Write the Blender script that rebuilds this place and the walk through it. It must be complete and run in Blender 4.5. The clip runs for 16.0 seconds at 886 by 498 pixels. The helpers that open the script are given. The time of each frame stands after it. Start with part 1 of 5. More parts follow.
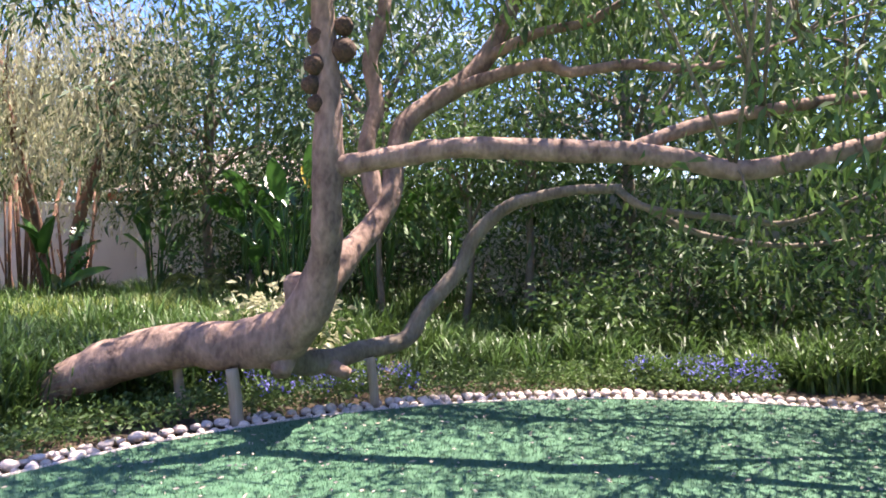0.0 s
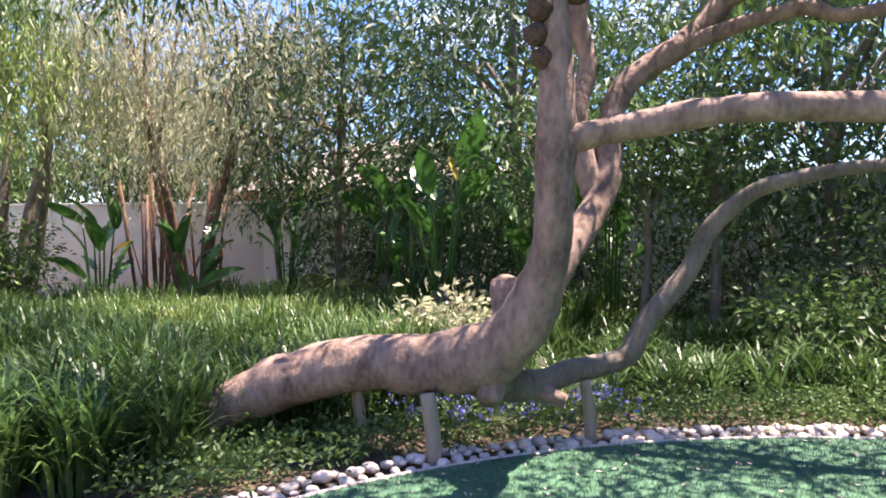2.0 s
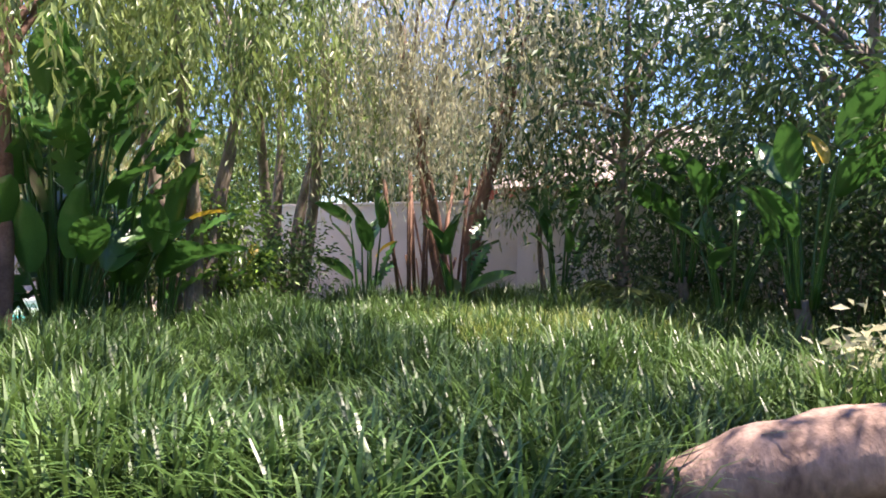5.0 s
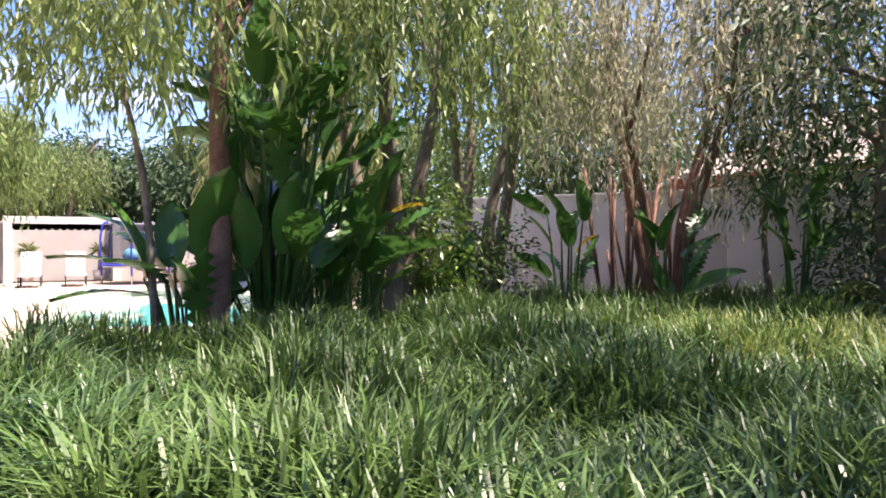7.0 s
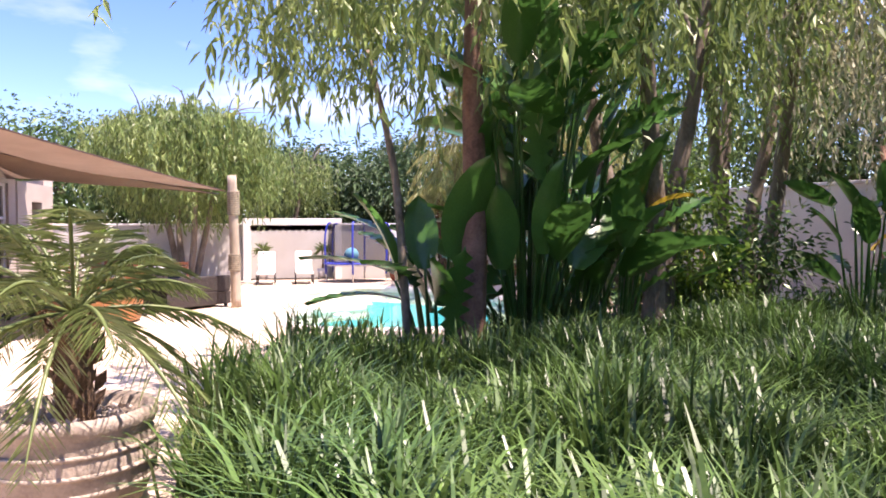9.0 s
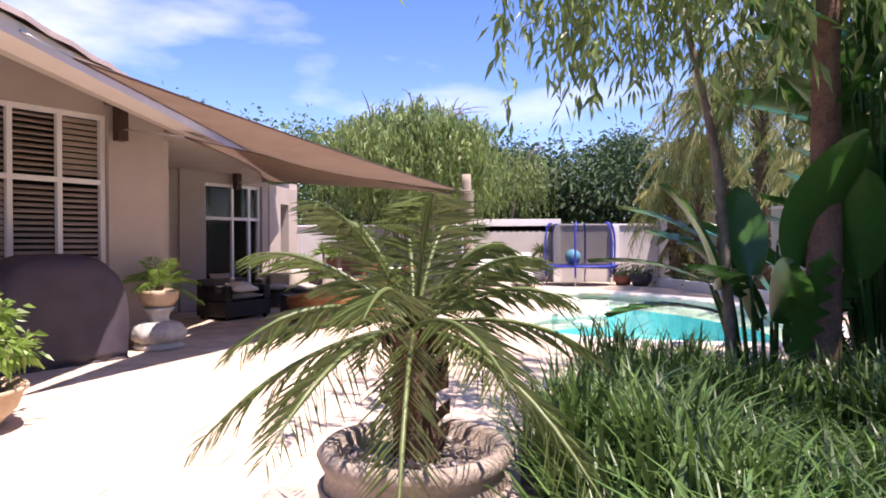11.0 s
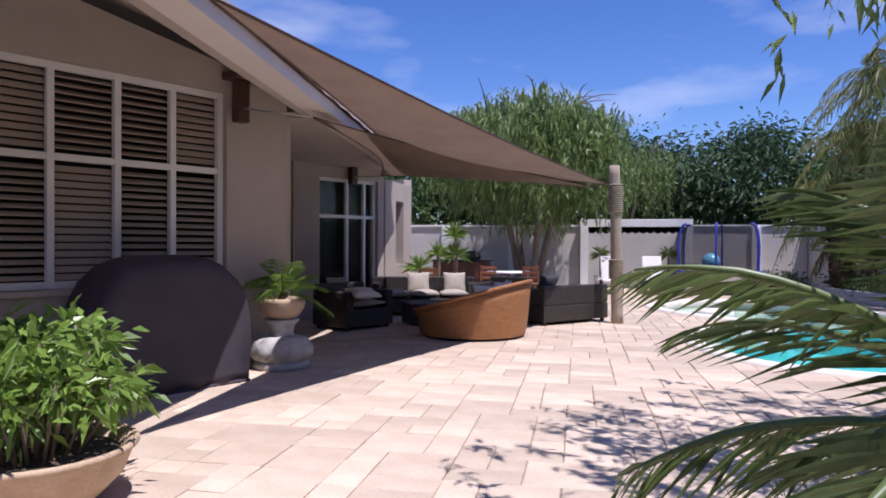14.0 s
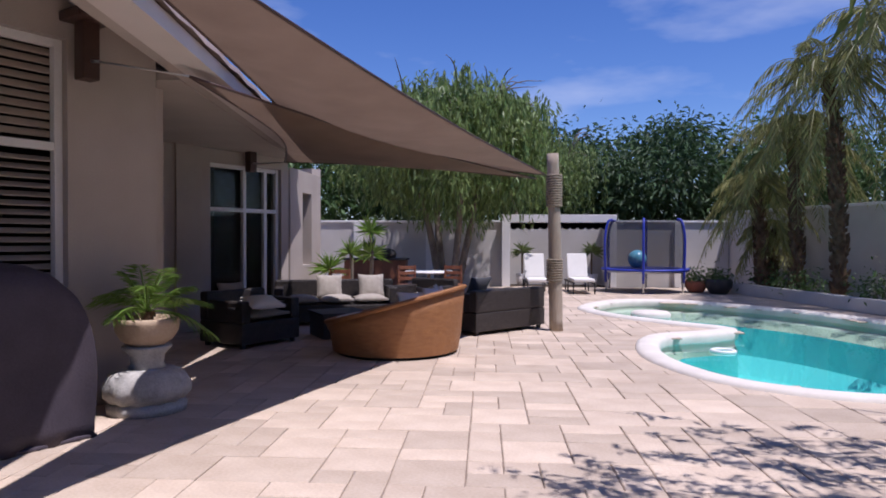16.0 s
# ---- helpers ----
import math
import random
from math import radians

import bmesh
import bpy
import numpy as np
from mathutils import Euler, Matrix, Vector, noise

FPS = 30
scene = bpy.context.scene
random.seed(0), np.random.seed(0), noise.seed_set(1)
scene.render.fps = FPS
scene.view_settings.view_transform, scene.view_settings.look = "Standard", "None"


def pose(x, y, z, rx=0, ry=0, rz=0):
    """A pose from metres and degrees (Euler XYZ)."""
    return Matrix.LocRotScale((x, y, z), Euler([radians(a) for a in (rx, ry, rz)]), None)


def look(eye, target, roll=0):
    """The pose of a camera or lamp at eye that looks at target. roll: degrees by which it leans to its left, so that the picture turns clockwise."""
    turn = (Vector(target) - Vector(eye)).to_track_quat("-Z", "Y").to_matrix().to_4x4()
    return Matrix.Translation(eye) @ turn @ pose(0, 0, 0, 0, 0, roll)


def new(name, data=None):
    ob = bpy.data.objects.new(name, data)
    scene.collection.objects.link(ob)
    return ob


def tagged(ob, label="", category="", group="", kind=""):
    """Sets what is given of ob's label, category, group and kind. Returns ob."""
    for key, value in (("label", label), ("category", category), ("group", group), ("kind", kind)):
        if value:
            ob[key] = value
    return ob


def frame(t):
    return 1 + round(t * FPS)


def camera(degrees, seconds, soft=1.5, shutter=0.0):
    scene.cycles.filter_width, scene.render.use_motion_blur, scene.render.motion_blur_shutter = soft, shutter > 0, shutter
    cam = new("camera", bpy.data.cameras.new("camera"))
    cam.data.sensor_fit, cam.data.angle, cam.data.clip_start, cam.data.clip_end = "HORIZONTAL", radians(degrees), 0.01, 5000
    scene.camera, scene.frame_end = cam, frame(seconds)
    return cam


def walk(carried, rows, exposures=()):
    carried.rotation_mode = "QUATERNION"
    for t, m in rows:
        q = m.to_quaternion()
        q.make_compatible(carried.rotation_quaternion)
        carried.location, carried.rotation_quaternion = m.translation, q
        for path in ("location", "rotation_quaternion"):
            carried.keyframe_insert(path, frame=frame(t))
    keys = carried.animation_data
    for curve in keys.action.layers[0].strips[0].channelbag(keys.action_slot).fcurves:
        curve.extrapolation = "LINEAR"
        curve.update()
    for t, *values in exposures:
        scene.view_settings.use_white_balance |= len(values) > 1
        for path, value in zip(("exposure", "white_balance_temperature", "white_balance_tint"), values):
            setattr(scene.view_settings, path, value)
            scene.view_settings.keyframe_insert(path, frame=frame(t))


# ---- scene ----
# ---- camera and walk ----
cam = camera(66.0, 16.0, soft=1.8)


def walker(x, y, z, yaw, pitch, roll):
    return pose(x, y, z, 0, 0, yaw) @ pose(0, 0, 0, 90 + pitch, 0, 0) @ pose(0, 0, 0, 0, 0, roll)


walk(cam, [
    (0, walker(0.774, -8.275, 1.511, -66.70, -0.34, -0.04)),
    (0.5, walker(0.928, -7.979, 1.498, -66.03, -0.43, -0.09)),
    (1, walker(1.080, -7.641, 1.501, -64.85, -0.43, -0.15)),
    (1.5, walker(1.271, -7.277, 1.496, -62.60, -0.38, -0.21)),
    (2, walker(1.417, -6.890, 1.485, -58.66, -0.35, -0.33)),
    (2.5, walker(1.519, -6.472, 1.483, -55.34, -0.30, -0.25)),
    (3, walker(1.605, -6.072, 1.489, -51.71, -0.38, -0.24)),
    (3.5, walker(1.684, -5.711, 1.503, -48.20, -0.37, -0.14)),
    (6, walker(1.872, -4.007, 1.497, -36.95, -0.40, 0.15)),
    (6.5, walker(1.844, -3.694, 1.488, -33.08, -0.58, 0.06)),
    (7, walker(1.777, -3.392, 1.488, -28.91, -0.64, 0.05)),
    (7.5, walker(1.713, -3.084, 1.492, -25.52, -0.74, 0.01)),
    (8, walker(1.657, -2.763, 1.496, -22.24, -0.77, 0.03)),
    (8.5, walker(1.569, -2.425, 1.501, -17.56, -0.75, -0.10)),
    (9, walker(1.447, -2.104, 1.493, -12.93, -0.76, -0.39)),
    (9.5, walker(1.295, -1.829, 1.513, -9.33, -0.74, -0.39)),
    (10, walker(1.092, -1.535, 1.503, -5.16, -0.65, -0.36)),
    (12.5, walker(-0.162, -0.290, 1.462, 10.02, -0.36, 0.28)),
    (13, walker(-0.353, 0.005, 1.461, 10.10, -0.39, 0.33)),
    (13.5, walker(-0.491, 0.351, 1.475, 10.20, -0.37, 0.27)),
    (14, walker(-0.626, 0.707, 1.478, 10.25, -0.39, 0.23)),
    (14.5, walker(-0.716, 1.097, 1.475, 8.95, -0.41, 0.20)),
    (15, walker(-0.792, 1.536, 1.491, 6.80, -0.46, 0.14)),
    (15.5, walker(-0.937, 1.979, 1.508, 4.84, -0.62, 0.10)),
    (16, walker(-1.054, 2.429, 1.524, 2.62, -0.75, 0.10)),
], exposures=((0.0, 2.1, 7200, 22), (3.5, 2.1, 7200, 22), (6.0, 1.85, 7200, 24), (10.2, 1.5, 7000, 32), (12.3, 0.7, 6200, 22), (13.5, 0.38, 5950, 22), (14.5, 0.2, 5850, 22), (16.0, 0.02, 5850, 23)))

# ---- world and sun ----
SUN_FROM = Vector((0.285, -0.19, 0.94)).normalized()
world = bpy.data.worlds.new("sky")
scene.world = world
world.use_nodes = True
sky = world.node_tree.nodes.new("ShaderNodeTexSky")
sky.sky_type, sky.sun_disc = "NISHITA", False
sky.sun_elevation = math.asin(SUN_FROM.z)
sky.sun_rotation = math.atan2(SUN_FROM.x, SUN_FROM.y)
sky.air_density, sky.dust_density, sky.ozone_density = 1.0, 0.0, 5.0
bg = world.node_tree.nodes["Background"]
wn = world.node_tree.nodes
vivid, wisps, cover, veil, where, flat = wn.new("ShaderNodeHueSaturation"), wn.new("ShaderNodeTexNoise"), wn.new("ShaderNodeMapRange"), wn.new("ShaderNodeMix"), wn.new("ShaderNodeTexCoord"), wn.new("ShaderNodeMapping")
vivid.inputs["Saturation"].default_value, vivid.inputs["Value"].default_value = 1.2, 1.4
vivid.inputs["Hue"].default_value = 0.515
flat.inputs["Scale"].default_value = (1.0, 1.0, 3.2)
wisps.inputs["Scale"].default_value, wisps.inputs["Detail"].default_value = 2.6, 6
cover.inputs[1].default_value, cover.inputs[2].default_value, cover.inputs[4].default_value = 0.52, 0.85, 0.8
veil.data_type = "RGBA"
veil.inputs[7].default_value = (10.0, 10.3, 10.8, 1)
wl = world.node_tree.links
wl.new(where.outputs["Generated"], flat.inputs[0]), wl.new(flat.outputs[0], wisps.inputs[0]), wl.new(wisps.outputs[0], cover.inputs[0])
wl.new(sky.outputs[0], vivid.inputs["Color"]), wl.new(vivid.outputs[0], veil.inputs[6]), wl.new(cover.outputs[0], veil.inputs[0])
wl.new(veil.outputs[2], bg.inputs[0])
bg.inputs[1].default_value = 0.08
sun = new("sun", bpy.data.lights.new("sun", "SUN"))
sun.data.energy, sun.data.angle, sun.data.color = 5.0, radians(0.53), (1.0, 0.95, 0.88)
sun.matrix_world = look(SUN_FROM * 40, (0, 0, 0))


# ---- materials ----
def material(name, a, b, rough=0.8, metal=0.0, scale=4.0, fine=60.0, bump=0.25, leaf=0.0, island=0.0, single=0.0, stretch=(1, 1, 1), spec=0.5):
    m = bpy.data.materials.new(name)
    m.use_nodes = True
    nt = m.node_tree
    n, l = nt.nodes, nt.links
    p = n["Principled BSDF"]
    p.inputs["Roughness"].default_value, p.inputs["Metallic"].default_value = rough, metal
    p.inputs["Specular IOR Level"].default_value = spec
    co, mp = n.new("ShaderNodeTexCoord"), n.new("ShaderNodeMapping")
    mp.inputs["Scale"].default_value = stretch
    l.new(co.outputs["Object"], mp.inputs[0])
    n1, n2 = n.new("ShaderNodeTexNoise"), n.new("ShaderNodeTexNoise")
    n1.inputs["Scale"].default_value, n2.inputs["Scale"].default_value = scale, fine
    n1.inputs["Detail"].default_value, n2.inputs["Detail"].default_value = 4, 3
    l.new(mp.outputs[0], n1.inputs[0]), l.new(mp.outputs[0], n2.inputs[0])
    add = n.new("ShaderNodeMath")
    add.operation = "MULTIPLY_ADD"
    l.new(n2.outputs[0], add.inputs[0])
    add.inputs[1].default_value = 0.6
    l.new(n1.outputs[0], add.inputs[2])
    rng = n.new("ShaderNodeMapRange")
    rng.inputs[1].default_value, rng.inputs[2].default_value = 0.5, 1.1
    l.new(add.outputs[0], rng.inputs[0])
    mix = n.new("ShaderNodeMix")
    mix.data_type = "RGBA"
    mix.inputs[6].default_value, mix.inputs[7].default_value = (*a, 1), (*b, 1)
    l.new(rng.outputs[0], mix.inputs[0])
    colour = mix.outputs[2]
    for amount, node, socket in ((island, "ShaderNodeNewGeometry", "Random Per Island"), (single, "ShaderNodeObjectInfo", "Random")):
        if amount:
            src, hsv, r2 = n.new(node), n.new("ShaderNodeHueSaturation"), n.new("ShaderNodeMapRange")
            r2.inputs[3].default_value, r2.inputs[4].default_value = 1 - amount, 1 + amount
            l.new(src.outputs[socket], r2.inputs[0]), l.new(r2.outputs[0], hsv.inputs["Value"]), l.new(colour, hsv.inputs["Color"])
            colour = hsv.outputs[0]
    l.new(colour, p.inputs["Base Color"])
    if bump:
        bp = n.new("ShaderNodeBump")
        bp.inputs["Strength"].default_value, bp.inputs["Distance"].default_value = bump, 0.02
        l.new(add.outputs[0], bp.inputs["Height"]), l.new(bp.outputs[0], p.inputs["Normal"])
    if leaf:
        tr, ms = n.new("ShaderNodeBsdfTranslucent"), n.new("ShaderNodeMixShader")
        l.new(colour, tr.inputs[0])
        ms.inputs[0].default_value = leaf
        l.new(p.outputs[0], ms.inputs[1]), l.new(tr.outputs[0], ms.inputs[2]), l.new(ms.outputs[0], n["Material Output"].inputs[0])
    return m


M_PLASTER = material("plaster", (0.37, 0.315, 0.27), (0.47, 0.405, 0.35), 0.9, scale=1.2, fine=90, bump=0.12)
M_GARDENWALL = material("garden_wall_paint", (0.47, 0.44, 0.40), (0.62, 0.59, 0.55), 0.9, scale=0.9, fine=60, bump=0.15)
M_WHITE = material("white_paint", (0.72, 0.70, 0.67), (0.82, 0.80, 0.77), 0.6, scale=3, bump=0.05)
M_ROOF = material("roof_tile", (0.42, 0.33, 0.29), (0.55, 0.45, 0.40), 0.85, scale=2, fine=30, island=0.12)
M_SOFFIT = material("pale_soffit_paint", (0.60, 0.54, 0.50), (0.70, 0.64, 0.59), 0.85, scale=1.5, fine=90, bump=0.08)
M_REDROOF = material("red_fascia", (0.36, 0.09, 0.06), (0.45, 0.13, 0.08), 0.8)
M_BURL = material("burl_bark", (0.03, 0.018, 0.012), (0.12, 0.07, 0.045), 0.95, scale=14, fine=50, bump=1.0)
M_BARK = material("bark", (0.075, 0.045, 0.035), (0.37, 0.25, 0.195), 0.95, scale=6, fine=26, bump=1.0, stretch=(1, 1, 0.55))
M_BARKGREY = material("grey_bark", (0.09, 0.07, 0.05), (0.27, 0.22, 0.17), 0.95, scale=6, fine=40, bump=0.8, stretch=(1, 1, 0.4))
M_BARKRED = material("red_brown_stem", (0.09, 0.045, 0.03), (0.25, 0.14, 0.095), 0.9, scale=6, fine=40, bump=0.6)
M_POST = material("weathered_post", (0.27, 0.21, 0.15), (0.42, 0.35, 0.27), 0.9, scale=6, fine=50, bump=0.4, stretch=(1, 1, 0.15))
M_TURF = material("artificial_turf", (0.03, 0.10, 0.05), (0.06, 0.16, 0.085), 0.75, scale=1.6, fine=130, bump=0.6)
M_TURFBLADE = material("turf_blade", (0.035, 0.12, 0.06), (0.08, 0.20, 0.11), 0.55, leaf=0.2, island=0.35, bump=0)
M_SOIL = material("soil_and_mulch", (0.045, 0.032, 0.022), (0.12, 0.085, 0.055), 1.0, scale=3, fine=45, bump=0.9)
M_STRAP = material("strap_leaf", (0.035, 0.085, 0.022), (0.105, 0.18, 0.042), 0.42, leaf=0.3, island=0.5, scale=0.8, bump=0)
M_STRAPBOLD = material("strap_leaf_bold", (0.03, 0.085, 0.025), (0.105, 0.185, 0.05), 0.35, leaf=0.3, island=0.45, scale=0.8, bump=0)
M_STRAPSUNLIT = material("strap_leaf_sunlit", (0.18, 0.24, 0.05), (0.30, 0.34, 0.09), 0.45, leaf=0.3, island=0.3, bump=0)
M_LEAF = material("broad_tree_leaf", (0.05, 0.105, 0.028), (0.11, 0.185, 0.05), 0.52, leaf=0.3, island=0.45, scale=0.5, bump=0)
M_LEAFDARK = material("dark_tree_leaf", (0.03, 0.07, 0.025), (0.07, 0.125, 0.04), 0.6, leaf=0.25, island=0.4, scale=0.5, bump=0)
M_LEAFPALE = material("pale_weeping_leaf", (0.30, 0.31, 0.18), (0.52, 0.50, 0.34), 0.5, leaf=0.45, island=0.4, scale=0.5, bump=0)
M_WILLOW = material("weeping_leaf", (0.12, 0.19, 0.05), (0.27, 0.34, 0.11), 0.45, leaf=0.35, island=0.4, scale=0.5, bump=0)
M_PADDLE = material("paddle_leaf", (0.028, 0.095, 0.02), (0.065, 0.17, 0.035), 0.3, leaf=0.25, island=0.35, scale=1.5, bump=0.1)
M_YELLOWLEAF = material("yellowing_leaf", (0.45, 0.30, 0.03), (0.55, 0.42, 0.06), 0.5, leaf=0.3, bump=0)
M_PALM = material("palm_leaflet", (0.085, 0.13, 0.035), (0.19, 0.23, 0.08), 0.4, leaf=0.25, island=0.35, bump=0)
M_PALMOLIVE = material("olive_palm_leaflet", (0.15, 0.17, 0.045), (0.32, 0.30, 0.11), 0.4, leaf=0.3, island=0.4, bump=0)
M_SHRUB = material("bright_shrub_leaf", (0.12, 0.22, 0.035), (0.24, 0.36, 0.07), 0.35, leaf=0.3, island=0.3, bump=0)
M_FLOWER = material("violet_petal", (0.12, 0.13, 0.5), (0.25, 0.24, 0.7), 0.6, leaf=0.3, island=0.3, bump=0)
M_STONE = material("pale_river_stone", (0.42, 0.34, 0.29), (0.62, 0.54, 0.48), 0.85, scale=5, fine=60, bump=0.3, single=0.22, island=0.2)
M_PAVER = material("sandstone_paver", (0.45, 0.345, 0.255), (0.61, 0.495, 0.385), 0.85, scale=2.5, fine=45, bump=0.35, single=0.16, island=0.16)
M_JOINT = material("paver_joint_sand", (0.22, 0.17, 0.13), (0.34, 0.27, 0.21), 0.95, scale=6)
M_COPING = material("pool_coping", (0.60, 0.54, 0.47), (0.74, 0.68, 0.60), 0.8, scale=3, fine=70, bump=0.25)
M_BASIN = material("pool_plaster", (0.12, 0.60, 0.60), (0.17, 0.70, 0.64), 0.7, scale=0.7, bump=0.05)
M_BASINSAND = material("pool_shelf", (0.50, 0.45, 0.33), (0.60, 0.55, 0.42), 0.8, scale=1.5, bump=0.05)
M_RATTAN = material("honey_rattan", (0.26, 0.105, 0.035), (0.40, 0.18, 0.06), 0.5, scale=9, fine=140, bump=0.6, stretch=(1, 1, 3))
M_DARKRATTAN = material("dark_rattan", (0.018, 0.014, 0.013), (0.05, 0.04, 0.035), 0.45, scale=14, fine=140, bump=0.7)
M_CUSHION = material("cream_cushion", (0.66, 0.63, 0.58), (0.76, 0.73, 0.68), 0.95, scale=3, fine=150, bump=0.15)
M_CUSHIONGREY = material("taupe_cushion", (0.30, 0.26, 0.22), (0.42, 0.37, 0.31), 0.95, scale=12, fine=150, bump=0.15)
M_STRIPE = material("dark_striped_cloth", (0.03, 0.03, 0.035), (0.06, 0.06, 0.065), 0.95, scale=3, fine=150, bump=0.1)
M_SAIL = material("taupe_shade_cloth", (0.17, 0.115, 0.08), (0.23, 0.16, 0.115), 0.9, scale=2, fine=180, bump=0.15, leaf=0.25)
M_COVER = material("plum_grill_cover", (0.045, 0.034, 0.045), (0.075, 0.06, 0.075), 0.7, scale=3, fine=60, bump=0.3)
M_TERRA = material("buff_terracotta", (0.40, 0.28, 0.18), (0.55, 0.42, 0.29), 0.85, scale=5, fine=50, bump=0.3)
M_REDTERRA = material("red_terracotta", (0.30, 0.10, 0.06), (0.40, 0.15, 0.09), 0.85)
M_CONCRETE = material("carved_cast_stone", (0.30, 0.285, 0.26), (0.58, 0.55, 0.51), 0.9, scale=9, fine=60, bump=0.4)
M_POT = material("weathered_cast_pot", (0.20, 0.16, 0.12), (0.40, 0.33, 0.26), 0.9, scale=5, fine=45, bump=0.5)
M_IRON = material("dark_bracket_paint", (0.05, 0.025, 0.018), (0.08, 0.04, 0.03), 0.5, bump=0.05)
M_STEEL = material("galvanised_steel", (0.45, 0.45, 0.45), (0.6, 0.6, 0.6), 0.35, 1.0, bump=0.05)
M_BLUE = material("blue_foam_padding", (0.02, 0.035, 0.30), (0.03, 0.05, 0.40), 0.5, bump=0.03)
M_NET = material("black_safety_net", (0.012, 0.012, 0.014), (0.02, 0.02, 0.022), 0.8, bump=0)
M_BALL = material("aqua_ball", (0.10, 0.35, 0.50), (0.2, 0.5, 0.62), 0.3, bump=0.02)
M_ROPE = material("natural_rope", (0.20, 0.16, 0.11), (0.34, 0.28, 0.20), 0.95, scale=20, fine=120, bump=0.5)
M_WOOD = material("red_brown_timber", (0.15, 0.05, 0.025), (0.26, 0.10, 0.05), 0.5, scale=5, fine=50, stretch=(1, 1, 0.2))
M_SHUTTER = material("cream_shutter", (0.38, 0.31, 0.25), (0.46, 0.39, 0.32), 0.5, scale=3, bump=0.03)
M_ROOMSHADE = material("interior_shade_colour", (0.035, 0.03, 0.027), (0.06, 0.05, 0.045), 0.9, bump=0)
M_FIBRE = material("palm_trunk_fibre", (0.07, 0.04, 0.022), (0.19, 0.12, 0.07), 1.0, scale=9, fine=60, bump=0.9)
M_SOOT = material("charcoal_planter", (0.03, 0.028, 0.028), (0.06, 0.055, 0.055), 0.7)


def clear(name, tint, rough, gloss):
    m = bpy.data.materials.new(name)
    m.use_nodes = True
    n, l = m.node_tree.nodes, m.node_tree.links
    n.remove(n["Principled BSDF"])
    tr, gl, lw, ms = n.new("ShaderNodeBsdfTransparent"), n.new("ShaderNodeBsdfGlossy"), n.new("ShaderNodeLayerWeight"), n.new("ShaderNodeMixShader")
    pw, fr = n.new("ShaderNodeMath"), n.new("ShaderNodeMath")
    pw.operation, pw.inputs[1].default_value = "POWER", 5.0
    fr.operation, fr.inputs[1].default_value, fr.inputs[2].default_value = "MULTIPLY_ADD", gloss, 0.03
    l.new(lw.outputs["Facing"], pw.inputs[0]), l.new(pw.outputs[0], fr.inputs[0])
    gl.name = "gloss"
    tr.inputs[0].default_value, gl.inputs["Roughness"].default_value = (*tint, 1), rough
    l.new(fr.outputs[0], ms.inputs[0]), l.new(tr.outputs[0], ms.inputs[1]), l.new(gl.outputs[0], ms.inputs[2])
    l.new(ms.outputs[0], n["Material Output"].inputs[0])
    return m


M_GLASS = clear("window_glass", (0.9, 0.93, 0.93), 0.0, 0.8)
M_WATER = clear("pool_water", (0.62, 0.96, 0.94), 0.03, 0.55)
wn = M_WATER.node_tree.nodes
ripple, rbump = wn.new("ShaderNodeTexNoise"), wn.new("ShaderNodeBump")
ripple.inputs["Scale"].default_value = 4.0
rbump.inputs["Strength"].default_value, rbump.inputs["Distance"].default_value = 0.15, 0.02
M_WATER.node_tree.links.new(ripple.outputs[0], rbump.inputs["Height"])
M_WATER.node_tree.links.new(rbump.outputs[0], wn["gloss"].inputs["Normal"])


def see_through(m, share):
    """Turn an opaque weave into an open one."""
    n, l = m.node_tree.nodes, m.node_tree.links
    out = n["Material Output"].inputs[0]
    src = out.links[0].from_socket
    tr, ms = n.new("ShaderNodeBsdfTransparent"), n.new("ShaderNodeMixShader")
    ms.inputs[0].default_value = share
    l.new(src, ms.inputs[1]), l.new(tr.outputs[0], ms.inputs[2]), l.new(ms.outputs[0], out)


see_through(M_NET, 0.55)


# ---- mesh helpers ----
rnd = random.Random(7)
rng = np.random.default_rng(11)


def mesh_of(bm, mat, smooth=False):
    me = bpy.data.meshes.new("mesh")
    bm.to_mesh(me)
    bm.free()
    me.materials.append(mat)
    if smooth:
        me.polygons.foreach_set("use_smooth", [True] * len(me.polygons))
    return me


def raw(verts, faces, mat, smooth=False):
    me = bpy.data.meshes.new("mesh")
    me.from_pydata(verts if isinstance(verts, list) else verts.tolist(), [], faces if isinstance(faces, list) else faces.tolist())
    me.materials.append(mat)
    if smooth:
        me.polygons.foreach_set("use_smooth", [True] * len(me.polygons))
    return me


def thing(name, at, label, category, group="", kind="", turn=0.0):
    ob = new(name)
    ob.matrix_basis = pose(*at, 0, 0, turn)
    ob.empty_display_size = 0.1
    return tagged(ob, label, category, group, kind)


def part(name, me, parent, label="", m=None):
    ob = new(name, me)
    ob.parent = parent
    if m is not None:
        ob.matrix_basis = m
    return tagged(ob, label)


def solid(name, me, label, category, group="", kind="", m=None):
    ob = new(name, me)
    if m is not None:
        ob.matrix_basis = m
    return tagged(ob, label, category, group, kind)


def box(sx, sy, sz, mat, bevel=0.0, at=(0, 0, 0)):
    """A box resting on z = 0 of its own frame."""
    bm = bmesh.new()
    bmesh.ops.create_cube(bm, size=1)
    bmesh.ops.transform(bm, matrix=Matrix.Translation((at[0], at[1], at[2] + sz / 2)) @ Matrix.Diagonal((sx, sy, sz, 1)), verts=bm.verts)
    if bevel:
        bmesh.ops.bevel(bm, geom=bm.edges[:], offset=bevel, segments=2, affect="EDGES", profile=0.6)
    return mesh_of(bm, mat)


